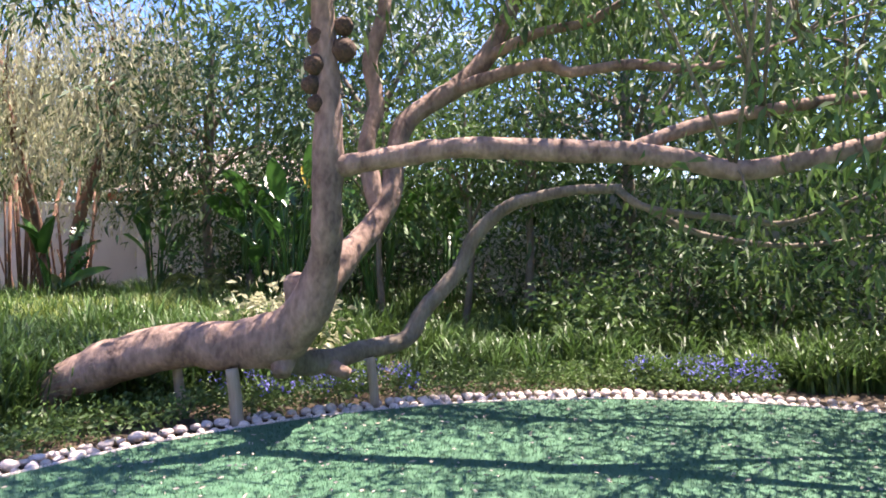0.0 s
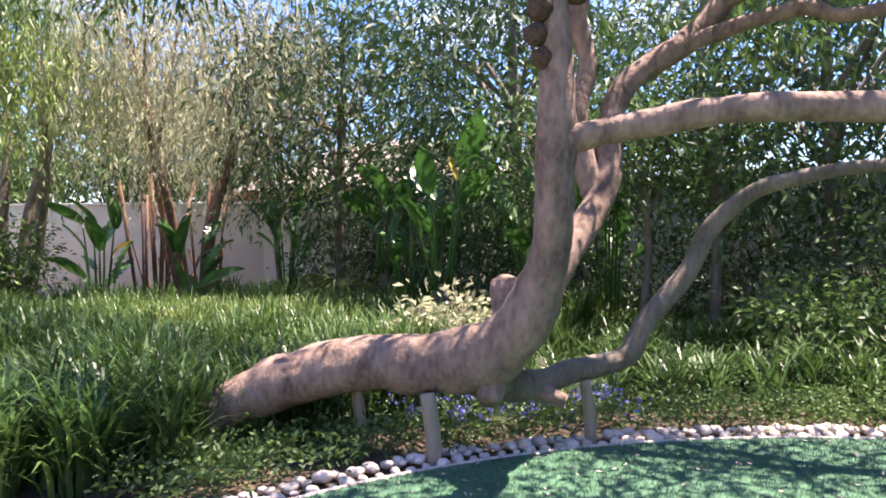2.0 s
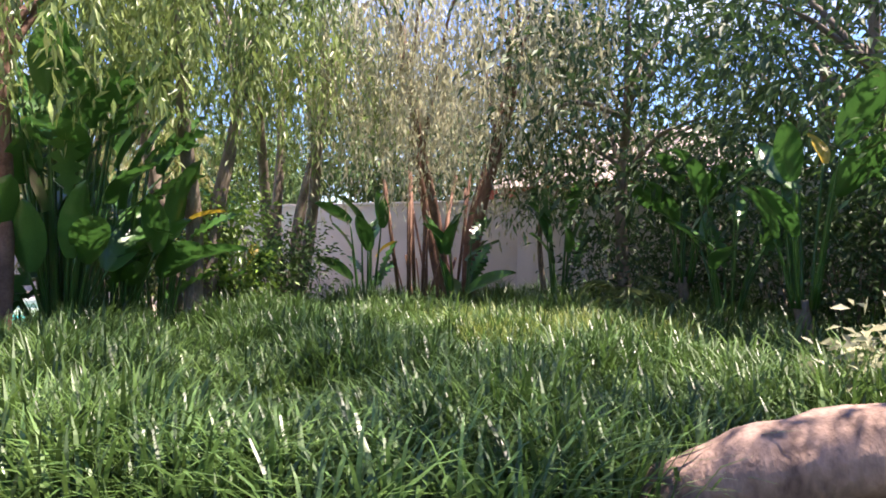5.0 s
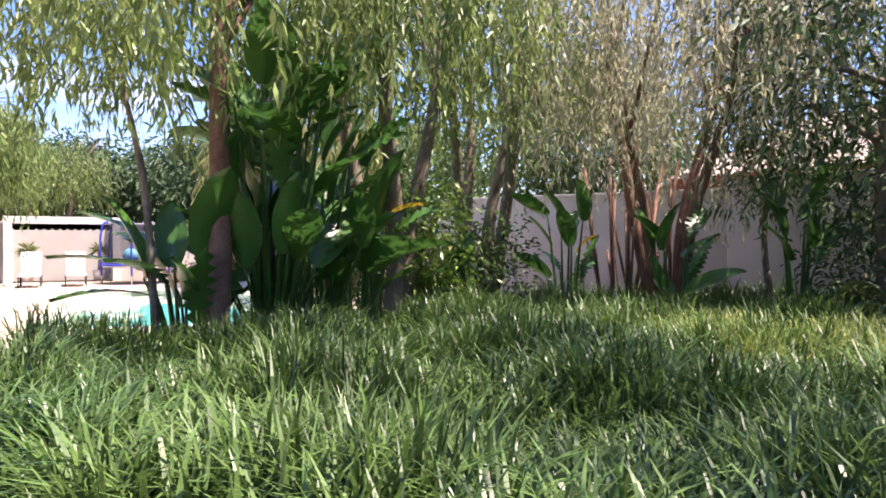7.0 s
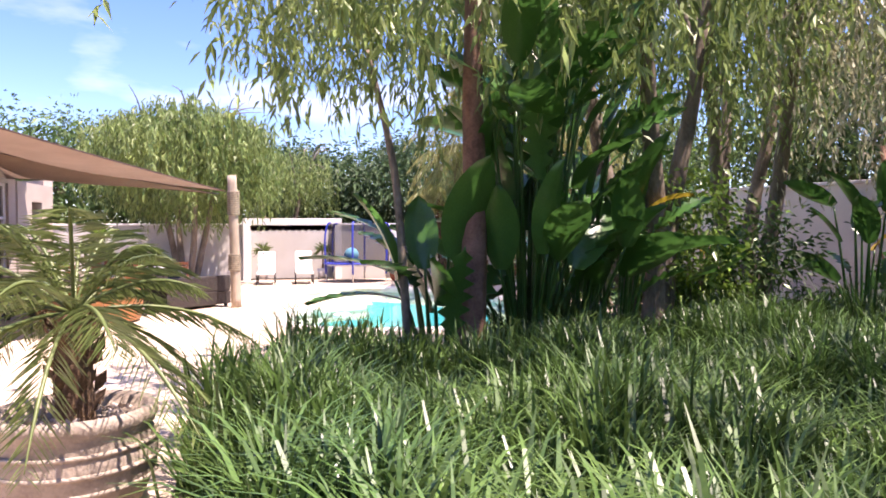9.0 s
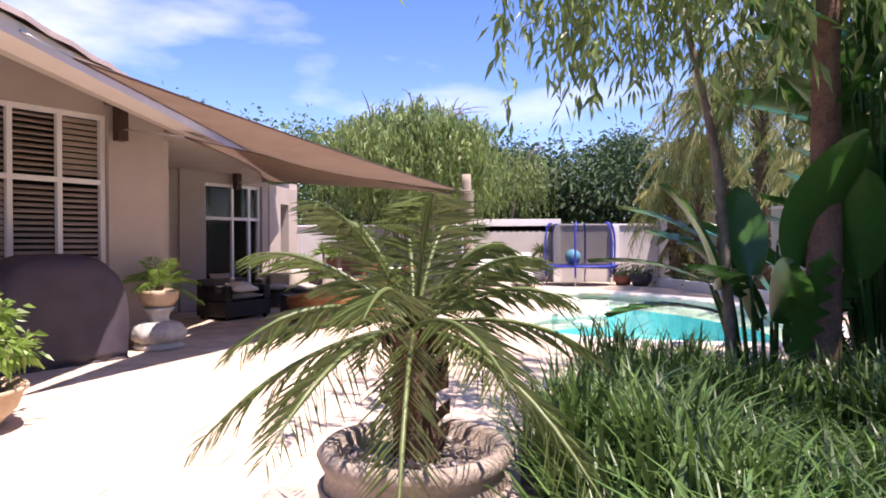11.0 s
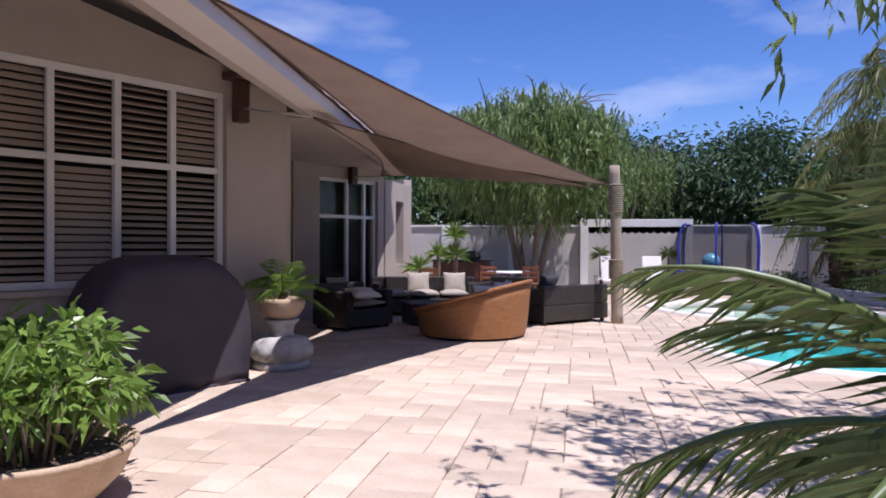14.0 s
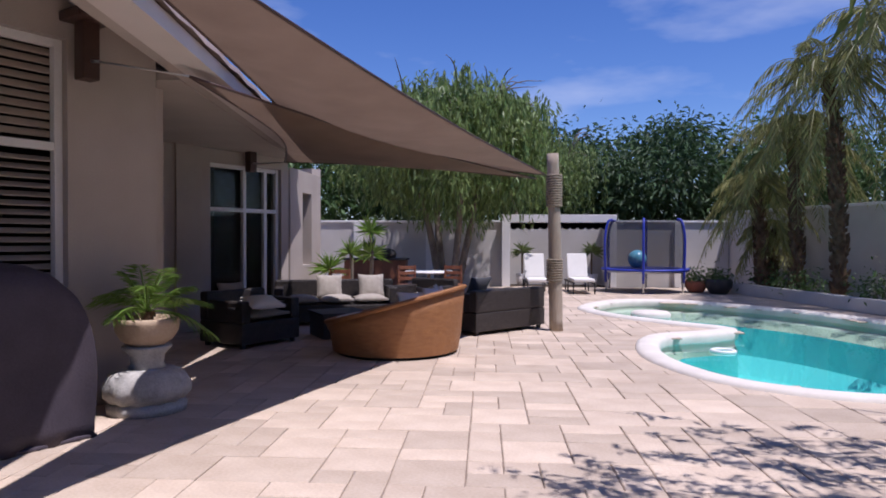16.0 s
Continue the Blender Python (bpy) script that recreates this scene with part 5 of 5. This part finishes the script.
rattan_seat("rattan_sofa", (-0.72, 14.1), 225, 1.7, 0.85, "dark rattan two-seat sofa with pale seat pads", 0.72, M_CUSHION)
rattan_seat("rattan_armchair", (-4.35, 12.35), 60, 1.1, 0.9, "dark woven rattan armchair with a striped throw")
rattan_seat("rattan_sofa", (-3.6, 14.9), 15, 2.2, 0.85, "long dark rattan sofa in the shade of the sail")
rattan_seat("rattan_armchair", (-2.0, 15.4), -30, 1.0, 0.85, "dark woven rattan armchair under the sail")
tb = thing("low_table", (-3.2, 13.2, 0), "low dark rattan coffee table on the terrace", "table", turn=30)
part("body", box(0.75, 0.75, 0.36, M_DARKRATTAN, 0.02), tb)
part("top", box(0.8, 0.8, 0.035, M_SOOT, 0.008, (0, 0, 0.362)), tb)
thr = solid("striped_throw", cushion(1.05, 0.7, 0.09, M_STRIPE), "dark striped throw spread over the armchair seat", "throw", m=pose(-4.35, 12.28, 0.52, 0, 0, 60))
for k in range(6):
    part("stripe", box(0.05, 0.56, 0.006, M_CUSHION, 0, (-0.4 + k * 0.16, 0, 0.086)), thr, "pale woven stripe")
for x, y, z, rz, tl, mat in ((-4.75, 12.62, 0.62, 60, 68, M_CUSHIONGREY), (-3.75, 15.0, 0.62, 15, 66, M_CUSHIONGREY), (-3.0, 15.2, 0.62, 15, 66, M_CUSHIONGREY), (-4.05, 11.95, 0.56, 40, 12, M_CUSHION), (-0.95, 14.35, 0.62, 225, 62, M_STRIPE)):
    solid("scatter_cushion", cushion(0.48, 0.48, 0.17, mat), "square cushion resting on a rattan seat", "cushion", "seat cushions", m=pose(x, y, z, 0, 0, rz) @ pose(0, 0, 0, tl, 0, 0))


def wooden_chair(at, turn):
    ob = thing("wooden_chair", (*at, 0), "red-brown slatted timber garden chair", "chair", "timber chairs", turn=turn)
    for sx in (-1, 1):
        part("leg", box(0.04, 0.04, 0.44, M_WOOD, 0.005, (sx * 0.2, -0.2, 0)), ob)
        part("leg", box(0.04, 0.04, 0.92, M_WOOD, 0.005, (sx * 0.2, 0.2, 0)), ob)
    part("seat", box(0.46, 0.46, 0.03, M_WOOD, 0.006, (0, 0, 0.442)), ob)
    for k in range(3):
        part("slat", box(0.36, 0.02, 0.08, M_WOOD, 0.004, (0, 0.2, 0.56 + k * 0.13)), ob)
    return ob


wooden_chair((-2.6, 18.6), 20), wooden_chair((-1.6, 18.8), -10), wooden_chair((-3.9, 16.8), 190)
tt = thing("dining_table", (-2.2, 19.6, 0), "pale round garden table between timber chairs", "table")
part("top", lathe([(0.6, 0.70), (0.62, 0.72), (0.6, 0.745)], M_WHITE, 32), tt)
part("leg", lathe([(0.25, 0), (0.06, 0.06), (0.05, 0.7)], M_IRON, 20), tt)
bar = thing("outdoor_kitchen", (-4.1, 23.6, 0), "dark timber outdoor kitchen counter against the garden wall", "counter")
part("body", box(1.9, 0.7, 0.9, M_WOOD, 0.01), bar)
part("worktop", box(2.0, 0.8, 0.06, M_SOOT, 0.01, (0, 0, 0.902)), bar)
part("grill_hood", lathe([(0.3, 0), (0.34, 0.12), (0.28, 0.24), (0.1, 0.3)], M_SOOT, 24), bar, "black grill hood", pose(0.3, 0, 0.965))
for x, y, h in ((-3.4, 17.8, 1.7), (-4.0, 18.6, 1.2), (-4.1, 16.7, 0.9)):
    ob = thing("spiky_plant", (x, y, 0), "tall spiky-leaved yucca in a dark planter", "plant", "yuccas")
    part("planter", lathe([(0.16, 0), (0.21, 0.34), (0.19, 0.345), (0.18, 0.3), (0.01, 0.3)], M_SOOT, 20), ob)
    part("stem", tubes([([(0, 0, 0.28), (0.03, 0, h * 0.7), (0, 0, h)], [0.05, 0.045, 0.04])], M_BARKGREY, 8, 3, 0.1), ob)
    heads = [(0, 0, h)] + ([(0.02, 0, h * 0.7)] if h > 1.3 else [])
    b = np.repeat(np.array(heads), 60, 0)
    a, e = rng.uniform(0, 6.283, len(b)), rng.uniform(-0.3, 1.4, len(b))
    part("leaves", leaf_mesh(b, np.stack([np.cos(a) * np.cos(e), np.sin(a) * np.cos(e), np.sin(e)], 1), rng.uniform(0.35, 0.55, len(b)), np.full(len(b), 0.05), M_SHRUB, 0.15), ob)


def lounger(at, turn):
    ob = thing("sun_lounger", (*at, 0), "dark-framed sun lounger with white pads and raised back", "lounger", "sun loungers", turn=turn)
    for sx in (-1, 1):
        part("rail", box(0.045, 1.95, 0.05, M_SOOT, 0.006, (sx * 0.3, 0, 0.29)), ob)
        for y in (-0.85, 0.25, 0.8):
            part("leg", rod((sx * 0.3, y, 0), (sx * 0.3, y, 0.29), 0.02, M_SOOT), ob)
    part("seat_pad", box(0.6, 1.25, 0.09, M_CUSHION, 0.03, (0, -0.35, 0.342)), ob, "white seat pad")
    part("back_pad", box(0.6, 0.1, 0.78, M_CUSHION, 0.03), ob, "white back pad", pose(0, 0.36, 0.40, -24))
    return ob


lounger((0.75, 22.6), 0), lounger((2.05, 22.7), 0)
for x in (0.55, 2.85):
    ob = thing("niche_palm", (x, 25.35, 0), "small spiky palm in a pale pot in the niche", "plant", "niche palms")
    part("pot", lathe([(0.16, 0), (0.22, 0.4), (0.19, 0.405), (0.18, 0.35), (0.01, 0.35)], M_WHITE, 20), ob)
    part("stem", rod((0, 0, 0.3), (0, 0, 1.15), 0.03, M_FIBRE), ob)
    b = np.repeat(np.array([[0, 0, 1.15]]), 70, 0)
    a, e = rng.uniform(0, 6.283, 70), rng.uniform(-0.5, 1.4, 70)
    part("leaves", leaf_mesh(b, np.stack([np.cos(a) * np.cos(e), np.sin(a) * np.cos(e), np.sin(e)], 1), rng.uniform(0.35, 0.55, 70), np.full(70, 0.04), M_PALM, 0.2), ob)

# trampoline
tp = thing("trampoline", (4.05, 23.1, 0), "blue padded trampoline with a black safety net on paving", "trampoline")
R = 1.22
ringt = [(R * math.cos(a), R * math.sin(a), 0.62) for a in np.linspace(0, 6.2832, 41)]
part("frame_ring", tubes([(ringt, [0.035] * 41)], M_STEEL, 8, 1), tp)
part("edge_pad", lathe([(R - 0.22, 0.64), (R + 0.06, 0.64), (R + 0.08, 0.67), (R + 0.05, 0.70), (R - 0.22, 0.69)], M_BLUE, 48), tp, "bright blue edge padding")
part("mat", lathe([(R - 0.2, 0.655), (R - 0.2, 0.705), (0.01, 0.705)], M_NET, 40), tp, "black jumping mat")
for k in range(6):
    a = k * math.pi / 3 + 0.25
    c, s = math.cos(a), math.sin(a)
    part("net_pole", tubes([([(R * 1.03 * c, R * 1.03 * s, 0.3), (R * 1.06 * c, R * 1.06 * s, 1.5), (R * 0.98 * c, R * 0.98 * s, 2.05), (R * 0.86 * c, R * 0.86 * s, 2.14)], [0.035] * 4)], M_BLUE, 8, 4), tp, "blue foam-sleeved pole")
    part("leg", tubes([([(R * c, R * s, 0.62), (R * 1.02 * c, R * 1.02 * s, 0.03)], [0.024, 0.024])], M_STEEL, 8, 1), tp)
netring = [(R * 0.9, 0.705), (R * 0.93, 1.4), (R * 0.88, 2.12)]
nv, nf = [], []
for r, z in netring:
    nv += [(r * math.cos(2 * math.pi * k / 48), r * math.sin(2 * math.pi * k / 48), z) for k in range(48)]
for i in range(2):
    nf += [(i * 48 + k, i * 48 + (k + 1) % 48, (i + 1) * 48 + (k + 1) % 48, (i + 1) * 48 + k) for k in range(48)]
part("safety_net", raw(nv, nf, M_NET, True), tp, "dark mesh safety net")
bm = bmesh.new()
bmesh.ops.create_icosphere(bm, subdivisions=3, radius=0.27)
solid("play_ball", mesh_of(bm, M_BALL, True), "shiny aqua blue ball on the trampoline mat", "ball", m=pose(3.75, 22.8, 0.975))
for x, y, s, mat, lab in ((5.45, 22.75, 0.8, M_REDTERRA, "red terracotta pot beside the trampoline"), (5.95, 22.3, 0.95, M_SOOT, "dark round pot with a leafy shrub")):
    ob = thing("garden_pot", (x, y, 0), lab, "pot", "pots by the trampoline")
    part("body", lathe([(0.24 * s, 0), (0.38 * s, 0.2 * s), (0.4 * s, 0.36 * s), (0.36 * s, 0.44 * s), (0.33 * s, 0.4 * s), (0.01, 0.4 * s)], mat, 28), ob)
    sh = thing("pot_shrub", (x, y, 0.4 * s), "small leafy shrub growing in a pot", "plant", "pot shrubs")
    part("foliage", crown_leaves(ellipsoid_points(20, (0, 0, 0.14), (0.3, 0.3, 0.18)), 0.09, 24, 0.1, M_LEAF, 0.1, slim=0.4), sh)
# raised bed and palms by the pool
bed = thing("planter_wall", (0, 0, 0), "low pale plastered planter wall beside the pool", "planter", kind="structure")
pa, pb2 = Vector((6.5, 22.7, 0)), Vector((7.5, 15.6, 0))
dv = pb2 - pa
part("kerb", box(dv.length, 0.22, 0.3, M_GARDENWALL, 0.02), bed, m=pose(*((pa + pb2) / 2), 0, 0, math.degrees(math.atan2(dv.y, dv.x))))
for x, y, h, n, ln, lx in ((7.0, 21.9, 3.0, 28, 1.8, -0.2), (7.5, 18.8, 5.4, 40, 2.5, -0.3), (7.3, 20.5, 4.2, 36, 2.3, -0.1), (7.9, 17.2, 6.0, 40, 2.6, -0.1), (8.8, 15.2, 4.6, 32, 2.3, 0.0), (7.5, 22.4, 1.8, 18, 1.2, -0.1), (8.3, 13.4, 3.4, 28, 2.1, 0)):
    palm("garden_palm", (x, y, 0), h, 0.15, 0.11, n, ln, 30, 0.5, "feather palm with drooping fronds and a brown trunk by the pool", mat=M_PALMOLIVE, droop=0.75, group="pool palms", lean=(lx, 0), wide=0.03, arch=0.8, up=(-0.5, 1.3))
for x, y in ((7.4, 20.2), (7.8, 17.6), (8.1, 15.0), (7.3, 22.0)):
    shrub((x, y, 0), (0.5, 0.5, 0.35), 24, 26, 0.12, M_LEAF, "low leafy shrub in the planter")
# neighbour's house beyond the wall
nh = thing("neighbour_house", (20.5, 6.5, 0), "neighbouring house with a pale tiled roof and red fascia", "house", turn=95)
part("wall", box(9, 5, 3.0, M_GARDENWALL), nh)
part("fascia", box(9.6, 5.6, 0.28, M_REDROOF, 0.01, (0, 0, 3.002)), nh, "red painted fascia")
bm = bmesh.new()
bmesh.ops.create_cone(bm, segments=4, radius1=1, radius2=0.3, depth=1, cap_ends=True)
bmesh.ops.rotate(bm, cent=(0, 0, 0), matrix=Matrix.Rotation(math.pi / 4, 3, "Z"), verts=bm.verts)
bmesh.ops.transform(bm, matrix=Matrix.Translation((0, 0, 4.1)) @ Matrix.Diagonal((6.9, 4.1, 1.6, 1)), verts=bm.verts)
part("roof", mesh_of(bm, M_ROOF), nh, "pale tiled roof")

# ---- stones and pavers, piece by piece ----
stone_meshes = []
for k in range(5):
    bm = bmesh.new()
    bmesh.ops.create_icosphere(bm, subdivisions=2, radius=1)
    for v in bm.verts:
        v.co = Vector((v.co.x, v.co.y * 0.75, v.co.z * 0.6)) * (1 + 0.22 * noise.noise(v.co * 1.3 + Vector((k * 7, 0, 0))))
    stone_meshes.append(mesh_of(bm, M_STONE, True))
edging = thing("stone_edging", (0, 0, 0), "row of pale rounded river stones edging the turf", "edging", kind="structure")
arc, k = -0.55, 0
while arc < 1.75 and k < 300:
    for row in range(3):
        rr = LAWN[2] + 0.07 + row * 0.09 + rnd.uniform(-0.03, 0.03)
        s = rnd.uniform(0.03, 0.068)
        part("stone", stone_meshes[k % 5], edging, m=pose(LAWN[0] + rr * math.cos(arc), LAWN[1] + rr * math.sin(arc), s * 0.3 - 0.01 + 0.02 * (row == 1), rnd.uniform(-15, 15), rnd.uniform(-15, 15), rnd.uniform(0, 360)) @ Matrix.Scale(s, 4))
        k += 1
    arc += rnd.uniform(0.016, 0.024)
rim = [(LAWN[0] + (LAWN[2] + 0.012) * math.cos(a), LAWN[1] + (LAWN[2] + 0.012) * math.sin(a), 0.0) for a in np.linspace(-1.4, 1.9, 90)]
solid("turf_edge_strip", tubes([(rim, [0.016] * 90)], M_STONE, 6, 1), "narrow pale concrete strip round the turf", "edging", kind="structure")

unit_p = 0.245
ca, sa = math.cos(radians(-1)), math.sin(radians(-1))
free = {}
pr = random.Random(3)
wide_pool = [(pc[0] + (x - pc[0]) * 1.06, pc[1] + (y - pc[1]) * 1.06) for x, y in POOL]
house_line = [(-12, -12), tuple(front_a.xy), C1, tuple(C1B.xy), C2, (-4.5, 17.7), (-9.5, 20.6), (-14, 20)]
jobs = []
used = set()
for j in range(-30, 110):
    for i in range(-46, 50):
        if (i, j) in used:
            continue
        w, h = pr.choice(((2, 2), (2, 1), (1, 2), (2, 2), (1, 1), (2, 1), (3, 2)))
        while w > 1 and any((i + a, j) in used for a in range(w)):
            w -= 1
        while h > 1 and any((i + a, j + b) in used for a in range(w) for b in range(h)):
            h -= 1
        for a in range(w):
            for b in range(h):
                used.add((i + a, j + b))
        cx, cy = (i + w / 2) * unit_p, (j + h / 2) * unit_p
        jobs.append((cx * ca - cy * sa, cx * sa + cy * ca, w, h))
jx, jy = np.array([q[0] for q in jobs]), np.array([q[1] for q in jobs])
ok = inside(jx, jy, PATIO) & ~inside(jx, jy, POOL) & ~inside(jx, jy, house_line)
jobs = [q for q, o in zip(jobs, ok) if o]
paver_mesh = {}


def paver(w, h, k):
    if (w, h, k) not in paver_mesh:
        g = random.Random(w * 10 + h + k * 100)
        a, b = w * unit_p / 2 - 0.004, h * unit_p / 2 - 0.004
        ring = [(-a, -b), (a, -b), (a, b), (-a, b)]
        lo = [(x + g.uniform(-0.004, 0.004), y + g.uniform(-0.004, 0.004), -0.02) for x, y in ring]
        md = [(x, y, -0.006) for x, y, _ in lo]
        hi = [(x * (1 - 0.008 / abs(x)), y * (1 - 0.008 / abs(y)), g.uniform(-0.0015, 0.0015)) for x, y, _ in lo]
        vs = lo + md + hi
        fs = [(8, 9, 10, 11)] + [(r + i, r + (i + 1) % 4, r + 4 + (i + 1) % 4, r + 4 + i) for r in (0, 4) for i in range(4)]
        paver_mesh[w, h, k] = raw(vs, fs, M_PAVER)
    return paver_mesh[w, h, k]


paving = thing("paving", (0, 0, 0), "pale pinkish sandstone paving in a random rectangular pattern", "paving", kind="structure")
jobs.sort(key=lambda q: (q[0] + 1.3) ** 2 + (q[1] - 6.2) ** 2)
for x, y, w, h in jobs[:300]:
    part("paver", paver(w, h, pr.randrange(4)), paving, m=pose(x, y, pr.uniform(-0.002, 0.002), pr.uniform(-0.25, 0.25), pr.uniform(-0.25, 0.25), -1))
vs, fs = [], []
for x, y, w, h in jobs[300:]:
    me, k0 = paver(w, h, pr.randrange(4)), len(vs)
    m4 = pose(x, y, pr.uniform(-0.002, 0.002), pr.uniform(-0.25, 0.25), pr.uniform(-0.25, 0.25), -1)
    vs += [tuple(m4 @ v.co) for v in me.vertices]
    fs += [tuple(k0 + i for i in f.vertices) for f in me.polygons]
tagged(part("paver_field", raw(vs, fs, M_PAVER), paving), kind="stuff")
